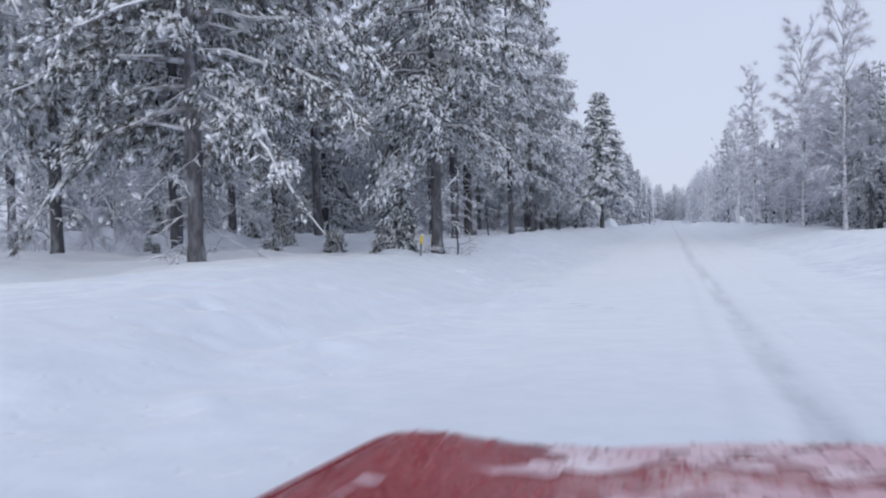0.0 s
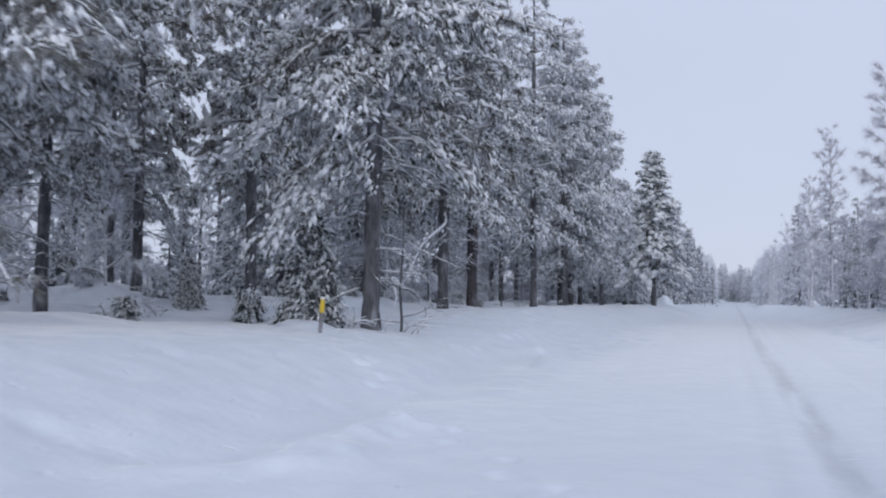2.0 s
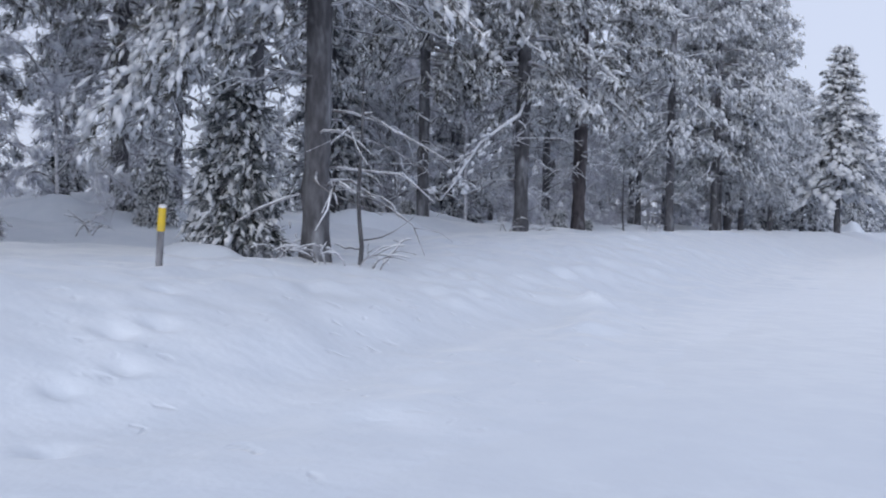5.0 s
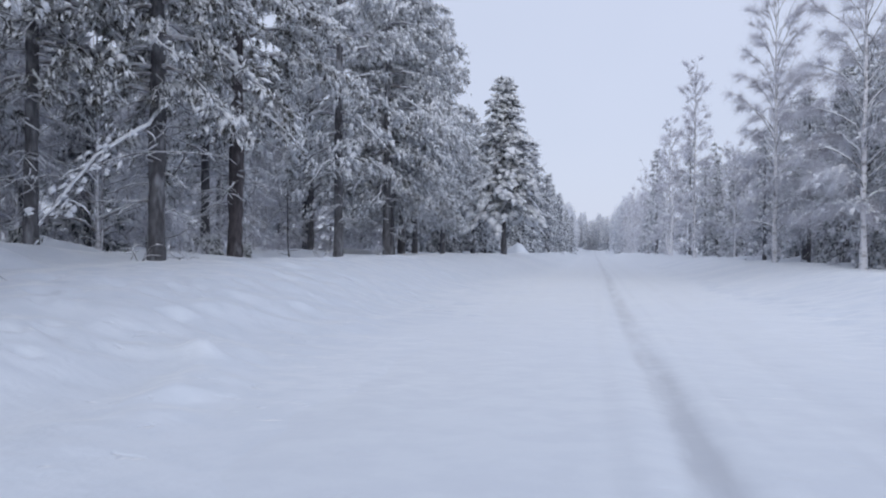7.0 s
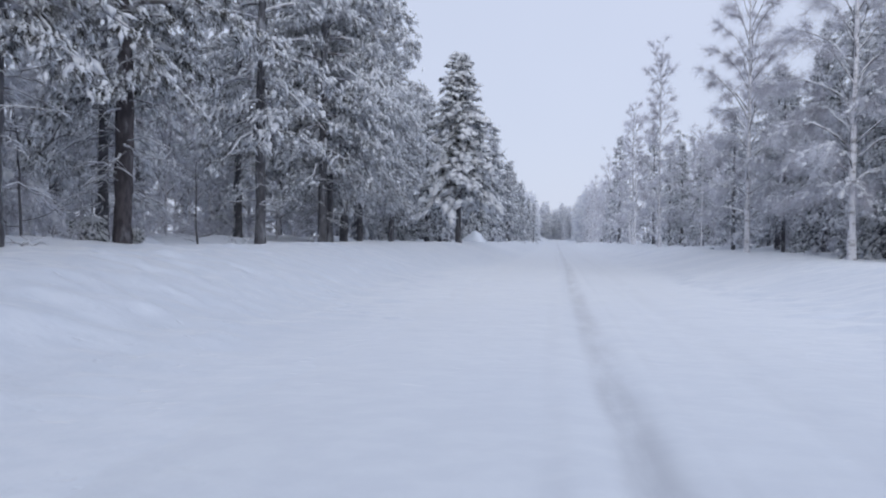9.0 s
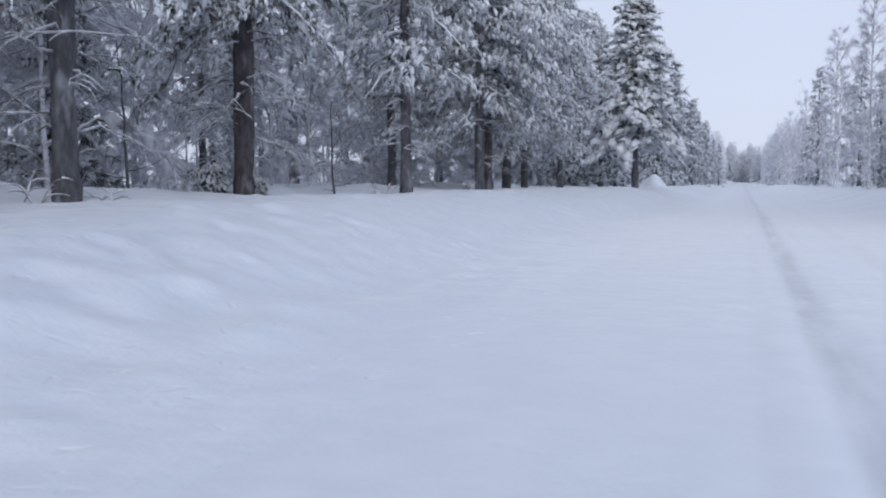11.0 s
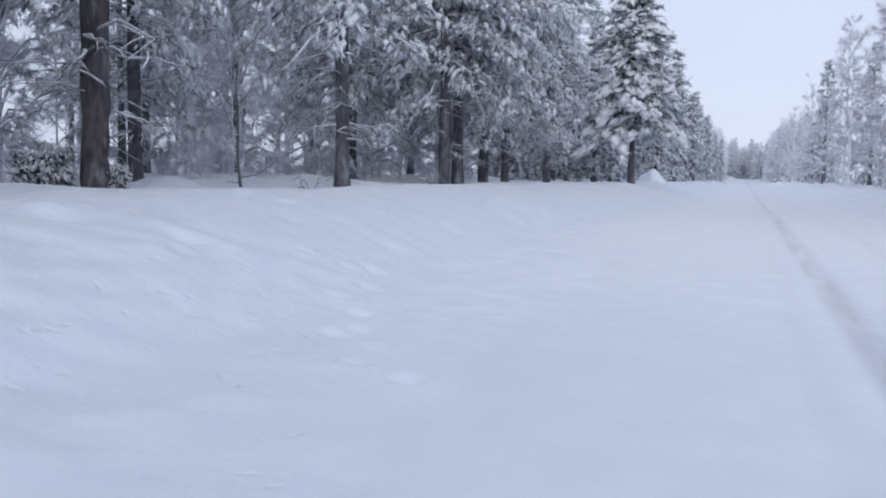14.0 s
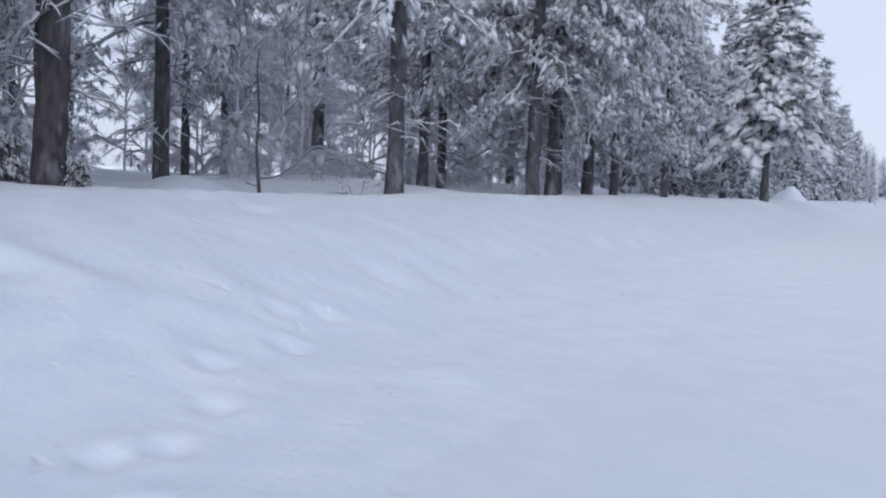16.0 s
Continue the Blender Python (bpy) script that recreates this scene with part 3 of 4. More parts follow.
def make_spruce(name, seed, H, R, lod=0, skirt=0.05, snowy=0.85, density=1.0, label="", droop=1.0, power=0.85, pillow=1.0, dust=1.0):
    """A spruce: tiers of drooping boughs under thick pillows of snow."""
    rng = np.random.default_rng(seed)
    tk, lb, nd, sn = Acc(), Acc(), Acc(), Acc()
    p, rad = trunk_mesh(rng, tk, H, 0.012 * H + 0.025, lean=0.01, sides=8 if lod == 0 else 6, n=9, r1=0.015)
    zt = p[:, 2]
    nbr = int((4.5 + H * (9.0, 6.0, 3.6)[lod]) * density)
    cs, ds, ps, pd, pz = [], [], [], [], []
    ga = rng.uniform(0, 6.28)
    for k in range(nbr):
        f = ((k + rng.uniform(0, 0.9)) / nbr) ** 0.92
        z = H * (skirt + (0.99 - skirt) * f)
        base = along(p, np.interp(z, zt, np.linspace(0, 1, len(zt))))
        L = (R * (1 - f) ** power + 0.10) * rng.uniform(0.65, 1.15)
        ga += 2.4 + rng.uniform(-0.4, 0.4)
        dr = (rng.uniform(0.45, 1.25) * (1 - 0.65 * f)) * droop
        q = arc(rng, base, ga, L, 0.15 + 0.35 * f, dr, n=(6, 5, 4)[lod], wob=0.025)
        bw = np.linspace(0.010 + 0.012 * L, 0.005, len(q))
        tube(lb, q, bw, 4 if lod == 0 else 3)
        m = max(4, int(L * (22, 10, 4.6)[lod] + 3))
        ss = rng.uniform(0.15, 1.0, m)
        tang = q[-1] - q[0]
        side = np.array([-tang[1], tang[0], 0]) / (np.linalg.norm(tang[:2]) + 1e-6)
        off = rng.uniform(-1, 1, m) * (0.12 + 0.30 * L * (1.15 - ss))
        c = along(q, ss) + side * off[:, None] + np.array([0, 0, -1]) * (0.35 * np.abs(off)[:, None])
        cs.append(c)
        ds.append(tang / (np.linalg.norm(tang) + 1e-9) + side * np.sign(off)[:, None] * 0.8)
        kp = rng.random(m) < (0.40, 0.36, 0.30)[lod] * snowy
        ps.append(c[kp] + np.array([0, 0, 0.04]))
        pd.append(np.repeat(tang[None], kp.sum(), 0))
        pz.append(np.full(kp.sum(), 0.6 + 0.25 * L))
    c, d = np.concatenate(cs), np.concatenate(ds)
    big = (0.85, 1.25, 2.0)[lod]
    foliage(rng, nd, sn, c, d, lod, big, (0.6, 0.55, 0.5)[lod] * snowy * dust, 0.9)
    pc, pdir, psz = np.concatenate(ps), np.concatenate(pd), np.concatenate(pz)[:, None]
    for slip in (0.0, 0.12):
        sz = pillow * psz * (0.8, 1.0, 1.2)[lod] * np.array([[0.20, 0.125, 0.070]]) * rng.uniform(0.5, 1.25, (len(pc), 3))
        spindles(sn, rng, pc + slip * rng.standard_normal(pc.shape), pdir + 0.35 * np.linalg.norm(pdir, axis=1, keepdims=True) * (rng.standard_normal(pc.shape) - np.array([0, 0, 0.6])), sz)
    root = tagged(new(name), label, "spruce tree")
    child("trunk", tk.mesh(name + "_trunk", BARK), root)
    tagged(child("branchwork", lb.mesh(name + "_limbs", LIMB), root), kind="stuff")
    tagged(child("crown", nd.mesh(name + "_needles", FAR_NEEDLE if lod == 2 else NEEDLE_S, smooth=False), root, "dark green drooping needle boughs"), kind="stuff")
    tagged(child("snow_load", sn.mesh(name + "_snow", LOAD), root, "thick white pillows of snow"), kind="stuff")
    return root


def make_birch(name, seed, H, r0, R, low=0.12, lod=0, label="", twigs=1.0, laden=0.48):
    """A bare birch: pale trunk, ascending and arching boughs, a haze of frosted twigs."""
    rng = np.random.default_rng(seed)
    tk, lb, tw, sn = Acc(), Acc(), Acc(), Acc()
    p, rad = trunk_mesh(rng, tk, H, r0, lean=0.03, n=12, sides=8, r1=0.012)
    zt = p[:, 2]
    nbr = int(H * (3.4, 2.4, 1.7)[lod])
    ga = rng.uniform(0, 6.28)
    cs, ds = [], []
    for k in range(nbr):
        f = (k + rng.uniform(0, 0.9)) / nbr
        z = H * (low + (0.97 - low) * f)
        base = along(p, np.interp(z, zt, np.linspace(0, 1, len(zt))))
        L = R * (0.85 - 0.62 * f) * rng.uniform(0.6, 1.2) + 0.3
        ga += 2.4 + rng.uniform(-0.6, 0.6)
        rise = rng.uniform(0.6, 1.05) + 1.9 * f
        droop = rng.uniform(0.6, 1.1) * (1.05 - 0.7 * f) + 0.15
        q = arc(rng, base, ga, L, rise, droop, n=7, wob=0.04)
        bw = np.linspace(0.012 + 0.010 * L, 0.006, 7)
        tube(lb, q, bw, 4)
        snow_line(rng, sn, q, bw, 0.95 if f < 0.5 else 0.15, 1.0 if lod else 1.5 - 0.6 * f)
        for j in range(max(2, int(L * (4.5, 3.2, 2.0)[lod]))):
            s = rng.uniform(0.25, 1.0)
            at = along(q, s)
            tang = along(q, min(1, s + 0.1)) - along(q, max(0, s - 0.1))
            az = math.atan2(tang[1], tang[0]) + rng.choice([-1, 1]) * rng.uniform(0.2, 1.0)
            L2 = (0.35 + 0.38 * L * (1.1 - s)) * rng.uniform(0.6, 1.2)
            q2 = arc(rng, at, az, L2, rng.uniform(0.2, 0.7) + 0.9 * f, rng.uniform(0.7, 1.5) * (1.1 - 0.7 * f), n=5)
            tube(lb, q2, np.linspace(0.009, 0.004, 5), 3)
            if rng.random() < (0.6 if f < 0.5 else 0.15):
                snow_line(rng, sn, q2, np.full(5, 0.008), 1.0, 1.1 if lod else 1.7 - 0.7 * f)
            m = int((5 + L2 * 13) * twigs * (1.5, 0.8, 0.6)[lod])
            ss = rng.uniform(0.1, 1.0, m)
            cs.append(along(q2, ss))
            dd = np.repeat((q2[-1] - q2[0])[None] / L2, m, 0)
            ds.append(dd + 0.5 * rng.standard_normal((m, 3)) + np.array([0, 0, 0.9 * f - 0.45]))
    c, d = np.concatenate(cs), np.concatenate(ds)
    kp = rng.random(len(c)) < (0.18, 0.28, 0.32)[lod] * (c[:, 2] < laden * H)
    lumps(sn, rng, c[kp], d[kp], rng.uniform(0.5, 1.4, (kp.sum(), 1)) * np.array([[0.10, 0.055, 0.045]]) * (1, 1.1, 1.6)[lod], fine=False)
    blades(tw, rng, c, d, 5, 0.50 * (1.1, 1.2, 1.5)[lod], 0.0042 * (1.0, 1.5, 2.2)[lod], 0.5, tri=True)
    root = tagged(new(name), label, "birch tree")
    child("trunk", tk.mesh(name + "_trunk", BIRCH), root)
    tagged(child("branchwork", lb.mesh(name + "_limbs", LIMB), root), kind="stuff")
    tagged(child("crown", tw.mesh(name + "_twigs", TWIG, smooth=False), root, "haze of fine frosted twigs"), kind="stuff")
    tagged(child("snow_load", sn.mesh(name + "_snow", LOAD), root, "snow and rime along the boughs"), kind="stuff")
    return root


def place(x, y, turn=0.0, lean=0.0, size=1.0, z=None):
    zz = float(ground_z(x, y)) if z is None else z
    return Matrix.Translation((x, y, zz)) @ Matrix.Rotation(radians(lean), 4, "X") @ Matrix.Rotation(radians(turn), 4, "Z") @ Matrix.Diagonal((size, size, size, 1))


def put(ob, m):
    ob.matrix_basis = m
    return ob


PINE = "tall Scots pine with snow-laden drooping branches in deep snow"
PINE_R = "tall Scots pine with reddish bark and snow-laden branches"
SPRUCE = "dark spruce thickly loaded with fresh snow beside the road"
BIRCH_L = "bare frosted birch with arching rimed boughs on the verge"

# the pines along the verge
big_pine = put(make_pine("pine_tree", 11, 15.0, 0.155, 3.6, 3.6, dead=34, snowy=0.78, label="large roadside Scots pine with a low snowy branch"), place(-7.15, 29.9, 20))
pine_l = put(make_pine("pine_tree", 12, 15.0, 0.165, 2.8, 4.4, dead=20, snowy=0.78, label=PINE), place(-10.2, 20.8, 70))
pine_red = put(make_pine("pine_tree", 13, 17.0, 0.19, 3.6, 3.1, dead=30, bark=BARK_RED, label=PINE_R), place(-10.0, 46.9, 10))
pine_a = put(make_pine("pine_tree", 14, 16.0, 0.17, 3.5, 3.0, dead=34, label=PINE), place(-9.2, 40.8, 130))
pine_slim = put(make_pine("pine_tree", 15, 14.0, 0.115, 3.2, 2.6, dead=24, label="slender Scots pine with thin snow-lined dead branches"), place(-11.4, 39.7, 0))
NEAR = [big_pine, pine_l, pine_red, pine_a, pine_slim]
LATER = []
group_row = "pines along the road verge"
for ob in NEAR:
    tagged(ob, group=group_row)
for x, y, k, turn, size in ((-13.3, 52.1, 2, 200, 1.0), (-9.0, 53.8, 0, 250, 1.0), (-8.8, 60.5, 3, 300, 1.0), (-9.9, 65.3, 1, 150, 0.95),
                            (-9.6, 70.6, 2, 80, 0.9), (-13.7, 36.2, 4, 100, 1.1), (-16.8, 35.0, 4, 220, 1.05), (-19.3, 36.9, 4, 60, 0.85),
                            (-8.9, 75.5, 1, 290, 0.85), (-13.5, 25.5, 3, 10, 0.95), (-15.2, 29.5, 4, 310, 1.0)):
    copy_thing(NEAR[k], place(x, y, turn, size=size)) if y < 50 else LATER.append((x, y, turn, size))

# the wood behind, thinner in detail
MID_P = [put(make_pine("pine_tree", 31 + k, 14.5 + k, 0.13 + 0.015 * k, 2.8 + 0.5 * k, 2.7, lod=1, dead=26, label=PINE), place(-17 - 3 * k, 44 + 6 * k, 50 * k)) for k in range(3)]
MID_S = [put(make_spruce("spruce_tree", 41 + k, (9.0, 12.0, 6.0)[k], (1.9, 2.3, 1.5)[k], lod=1, label=SPRUCE), place((-15.5, -22, -14.6)[k], (41.5, 50, 47.0)[k])) for k in range(3)]
WIDE_P = [put(make_pine("pine_tree", 36 + k, 16.0 + k, 0.15, 2.7, 3.7, lod=1, density=1.35, dead=26, label=PINE), place(-9.2 - 0.6 * k, 63.0 + 5.2 * k, 50 * k)) for k in range(2)]
for k, (x, y, turn, size) in enumerate(LATER):
    tagged(copy_thing(WIDE_P[k % 2] if y > 60 else MID_P[k % 3], place(x, y, turn, size=size)), group=group_row)
FAR_P = [put(make_pine("pine_tree", 51 + k, 14.5, 0.125, 2.4, 2.5, lod=2, dead=14, label=PINE), place(-30, 60 + 9 * k, 40 * k)) for k in range(3)]
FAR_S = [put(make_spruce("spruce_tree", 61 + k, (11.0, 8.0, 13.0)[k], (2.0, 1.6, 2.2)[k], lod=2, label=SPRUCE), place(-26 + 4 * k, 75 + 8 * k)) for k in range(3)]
rng = random.Random(4)
GLADE = (0.03, 17.14, -0.6115, 0.7912)
spots = [(ob.matrix_basis.translation.x, ob.matrix_basis.translation.y) for ob in scene.objects if ob.parent is None and "tree" in ob.name]


def free(x, y, gap):
    # a narrow glade between the first pines and the large one stays open
    if y > 30 and abs((x - GLADE[0]) * GLADE[3] - (y - GLADE[1]) * GLADE[2]) < 1.9:
        return False
    return all((x - a) ** 2 + (y - b) ** 2 > gap * gap for a, b in spots)


def scatter(n, xr, yr, gap, pick, small=0.75, large=1.1):
    done = tries = 0
    while done < n and tries < 60 * n:
        tries += 1
        x, y = rng.uniform(*xr), rng.uniform(*yr)
        if free(x, y, gap):
            spots.append((x, y))
            copy_thing(rng.choice(pick), place(x, y, rng.uniform(0, 360), size=rng.uniform(small, large)))
            done += 1


scatter(5, (-24, -12.5), (18, 42), 3.2, MID_P)
scatter(9, (-24, -12.5), (42, 76), 3.2, MID_P)
scatter(8, (-40, -25), (20, 50), 2.5, FAR_S, 0.6, 0.85)
scatter(10, (-42, -24), (12, 110), 3.0, FAR_P + FAR_P + FAR_S)
scatter(20, (-17, -11), (78, 130), 2.2, FAR_P + FAR_S + MID_S[:2])
scatter(14, (-13, -9.0), (112, 240), 3.0, FAR_S)
scatter(15, (-30, -16), (78, 200), 3.0, FAR_P + FAR_S)

# the free-standing spruce by the road
spruce = put(make_spruce("spruce_tree", 71, 12.1, 3.0, lod=0, power=0.62, pillow=2.1, dust=0.38, snowy=0.66, skirt=0.235, droop=0.85, label="free-standing conical spruce loaded with snow", density=1.05), place(-5.9, 82.5, 30))
for k in range(26):
    y = 89 + 5.6 * k + 0.06 * k * k
    src, h0 = ((MID_S[1], 12.0), (FAR_S[0], 11.0), (FAR_S[2], 13.0), (FAR_S[1], 8.0))[k % 4]
    h = rng.uniform(8.5, 11.0) if y < 120 else rng.uniform(11.0, 14.0)
    x = -rng.uniform(6.8, 8.6) - 1.7 * (y < 108)
    spots.append((x, y))
    copy_thing(src, place(x, y, 77 * k, size=h / h0))
copy_thing(FAR_S[2], place(-4.6, 220, 0, size=0.66))

# birches and frosted young growth on the other side
birch_1 = put(make_birch("birch_tree", 81, 12.9, 0.12, 2.7, low=0.10, twigs=1.5, label=BIRCH_L), place(8.8, 68.5, 0))
birch_2 = put(make_birch("birch_tree", 82, 11.6, 0.11, 2.7, low=0.14, twigs=1.5, label=BIRCH_L), place(9.1, 55.2, 0))
birch_3 = put(make_birch("birch_tree", 83, 14.8, 0.10, 1.9, low=0.14, twigs=1.5, label=BIRCH_L), place(8.2, 97.5, 0))
for ob in (birch_1, birch_2, birch_3):
    tagged(ob, group="birches along the road")
BUSH = [put(make_birch("young_birch", 91 + k, (6.0, 7.5, 5.0)[k], 0.05, (2.2, 2.6, 2.0)[k], low=0.05, lod=1, label="young frosted birch in the roadside thicket", twigs=1.0, laden=0.8), place(10.5 + k, 60 + 5 * k)) for k in range(3)]
FROST = [put(make_birch("birch_tree", 101 + k, (9.5, 11.5, 10.5)[k], 0.09, (2.5, 3.0, 2.6)[k], low=0.08, lod=2, label="slim frosted birch in the roadside thicket", twigs=1.7), place(11.5 + k, 77 + 9 * k)) for k in range(3)]
for x, y, k, s in ((10.9, 64.0, 1, 0.78), (11.2, 73.0, 2, 0.72), (11.0, 83.0, 2, 0.68), (11.4, 58.0, 0, 0.95), (12.6, 66.5, 2, 0.8), (10.6, 92.0, 0, 0.8), (11.8, 52.0, 1, 0.80), (12.0, 60.8, 1, 0.75), (12.2, 69.5, 1, 0.8),
                   (13.4, 55.0, 2, 0.85), (10.4, 101.0, 1, 0.7), (10.8, 112.0, 2, 0.75), (12.9, 77.0, 0, 1.0), (13.4, 49.0, 1, 0.9), (11.3, 47.5, 0, 0.9)):
    spots.append((x, y))
    copy_thing((MID_S[0], MID_S[1], FAR_S[2])[k], place(x, y, 37 * x, size=s))
for x, y, k, s in ((10.6, 56.3, 0, 0.62), (10.9, 61.0, 1, 0.60), (12.8, 63.8, 2, 0.62), (10.7, 69.8, 0, 0.6), (11.6, 76.5, 1, 0.6), (12.4, 50.0, 2, 0.66)):
    spots.append((x, y))
    copy_thing(MID_P[k], place(x, y, 71 * y, size=s))
copy_thing(birch_3, place(8.4, 124.0, 140, size=0.95))
scatter(13, (9.8, 15), (46, 120), 1.6, BUSH + [MID_S[2]])
scatter(12, (9.8, 16), (70, 130), 1.9, FROST, 0.7, 1.0)
scatter(30, (8.0, 12), (118, 270), 2.4, FROST * 3 + FAR_S, 0.9, 1.25)
scatter(44, (14, 30), (44, 170), 2.2, FAR_P + FROST + FAR_S + FAR_S)


# young spruces closing the far end of the glade
for x, y, s in ((-27.0, 52.0, 0.62), (-29.5, 55.5, 0.7), (-31.5, 53.0, 0.55), (-28.2, 58.0, 0.66), (-25.4, 48.6, 0.5)):
    spots.append((x, y))
    copy_thing(FAR_S[1], place(x, y, 53 * y, size=s))

# frosted brush and young spruces under the pines
BRUSH = [put(make_birch("young_birch", 95 + k, (3.4, 5.2)[k], 0.035, (1.6, 2.1)[k], low=0.04, lod=1, label="frosted leafless sapling under the pines", twigs=1.2, laden=1.0), place(-13.0 - 2 * k, 45.0 + 5 * k)) for k in range(2)]
scatter(62, (-25, -12.3), (41, 88), 1.2, BRUSH, 0.8, 1.35)
scatter(10, (-25, -14), (24, 41), 2.0, BRUSH, 0.7, 1.1)
scatter(20, (-40, -23), (30, 100), 1.6, BRUSH, 1.0, 1.6)


# ---- small growth along the forest edge ----
def make_sapling(name, seed, H, R, label, lod=0):
    """A small spruce bowed under snow, its boughs hanging close to the stem."""
    ob = make_spruce(name, seed, H, R, lod=lod, skirt=0.06, snowy=1.0, density=2.4, label=label, droop=1.5, pillow=0.55)
    ob["category"] = "sapling"
    return ob


SAPLING = "small spruce sapling bowed under heavy snow"
sap = put(make_sapling("spruce_sapling", 201, 2.3, 0.75, "drooping young spruce beside the large pine"), place(-8.45, 29.8, 0, size=1.15))
copy_thing(sap, place(-13.9, 33.4, 80, size=0.55))
sap_s = put(make_sapling("spruce_sapling", 202, 1.0, 0.42, SAPLING), place(-11.6, 32.6))
for x, y, t, k in ((-21.1, 36.7, 30, 1.5), (-15.2, 33.8, 90, 0.9), (-18.0, 34.2, 140, 0.7), (-10.55, 46.6, 200, 0.8), (-10.9, 46.4, 20, 0.7), (-12.0, 28.4, 60, 0.8),
                   (-16.4, 29.0, 10, 0.35), (-17.6, 30.4, 100, 0.4), (-18.4, 31.6, 250, 0.35), (-14.9, 28.0, 0, 0.3), (-9.75, 47.1, 310, 0.45), (-12.6, 41.0, 70, 0.6)):
    copy_thing(sap_s, place(x, y, t, size=k))


def rooted(name, acc, mat, owner, label="", smooth=True):
    """A part built in world coordinates and hung under its thing."""
    ob = new(name, acc.mesh(name, mat, smooth))
    ob.parent = owner
    ob.matrix_parent_inverse = owner.matrix_basis.inverted()
    return tagged(ob, label)


def bent_limb(owner, seed, pts, r0, r1, label, tufts=0, big=1.0):
    """A long limb along pts, lined with snow, with needle tufts on its outer half."""
    rg = np.random.default_rng(seed)
    lb, sn, nd = Acc(), Acc(), Acc()
    s = np.linspace(0, 1, 11)
    p = along(np.asarray(pts, float), s)
    p[1:-1] += 0.035 * rg.standard_normal((9, 3))
    w = np.linspace(r0, r1, 11)
    tube(lb, p, w, 6)
    snow_line(rg, sn, p, w, 1.0, 1.5)
    for k in range(12):
        t = rg.uniform(0.25, 1.0)
        q = arc(rg, along(p, t), rg.uniform(0, 6.28), rg.uniform(0.3, 0.8), rg.uniform(-0.5, 0.2), 0.5, n=4)
        tube(lb, q, np.linspace(0.010, 0.004, 4), 3)
        snow_line(rg, sn, q, np.full(4, 0.010), 0.9, 1.5)
    if tufts:
        t = rg.uniform(0.45, 1.0, tufts)
        c = along(p, t) + rg.standard_normal((tufts, 3)) * np.array([0.32, 0.32, 0.20]) + np.array([0, 0, -0.15])
        foliage(rg, nd, sn, c, np.repeat((p[-1] - p[0])[None], tufts, 0), 0, big, 0.95, 1.0)
        m = 2 * tufts
        at = along(p, rg.uniform(0.45, 1.0, m)) + rg.standard_normal((m, 3)) * np.array([0.20, 0.20, 0.06]) + np.array([0, 0, 0.06])
        spindles(sn, rg, at, np.repeat((p[-1] - p[0])[None], m, 0) + 0.8 * rg.standard_normal((m, 3)) - np.array([0, 0, 0.5]), rg.uniform(0.5, 1.3, (m, 3)) * np.array([[0.13, 0.065, 0.05]]))
    limb = rooted("low_limb", lb, LIMB, owner, label)
    cap = new("snow_cap", sn.mesh("limb_snow", LOAD))
    cap.parent = limb
    tagged(cap, "thick snow along the limb", kind="stuff")
    if tufts:
        tuft = new("foliage", nd.mesh("limb_needles", NEEDLE, smooth=False))
        tuft.parent = limb
        tagged(tuft, "rimed needle tufts", kind="stuff")


bent_limb(big_pine, 301, [(-7.1, 29.85, 4.75), (-6.75, 29.0, 4.3), (-7.5, 28.2, 3.3), (-8.4, 27.6, 2.0)], 0.045, 0.012, "low limb sagging under snow", 90)
bent_limb(big_pine, 302, [(-7.1, 29.85, 5.4), (-7.9, 28.4, 5.0), (-9.3, 27.6, 3.7)], 0.04, 0.012, "sagging limb with snow clumps", 50)
bent_limb(big_pine, 305, [(-7.1, 29.85, 6.0), (-6.5, 29.6, 6.5), (-5.9, 28.4, 5.6)], 0.045, 0.012, "thick limb under a pillow of snow", 170, 1.25)
bent_limb(big_pine, 306, [(-7.1, 29.85, 4.9), (-7.0, 28.9, 5.3), (-7.3, 27.4, 4.6)], 0.045, 0.012, "limb under a pillow of snow", 120, 1.2)
bent_limb(pine_a, 303, [(-9.1, 40.7, 4.0), (-8.6, 39.4, 3.5), (-9.0, 37.8, 2.5), (-9.0, 36.5, 1.5)], 0.035, 0.012, "long dead limb leaning to the snow", 20, 0.55)
bent_limb(pine_red, 304, [(-9.85, 46.75, 3.0), (-10.05, 46.55, 2.7), (-10.5, 46.4, 2.2), (-11.0, 46.5, 1.85)], 0.028, 0.012, "crooked dead limb crossing the trunk", 0)


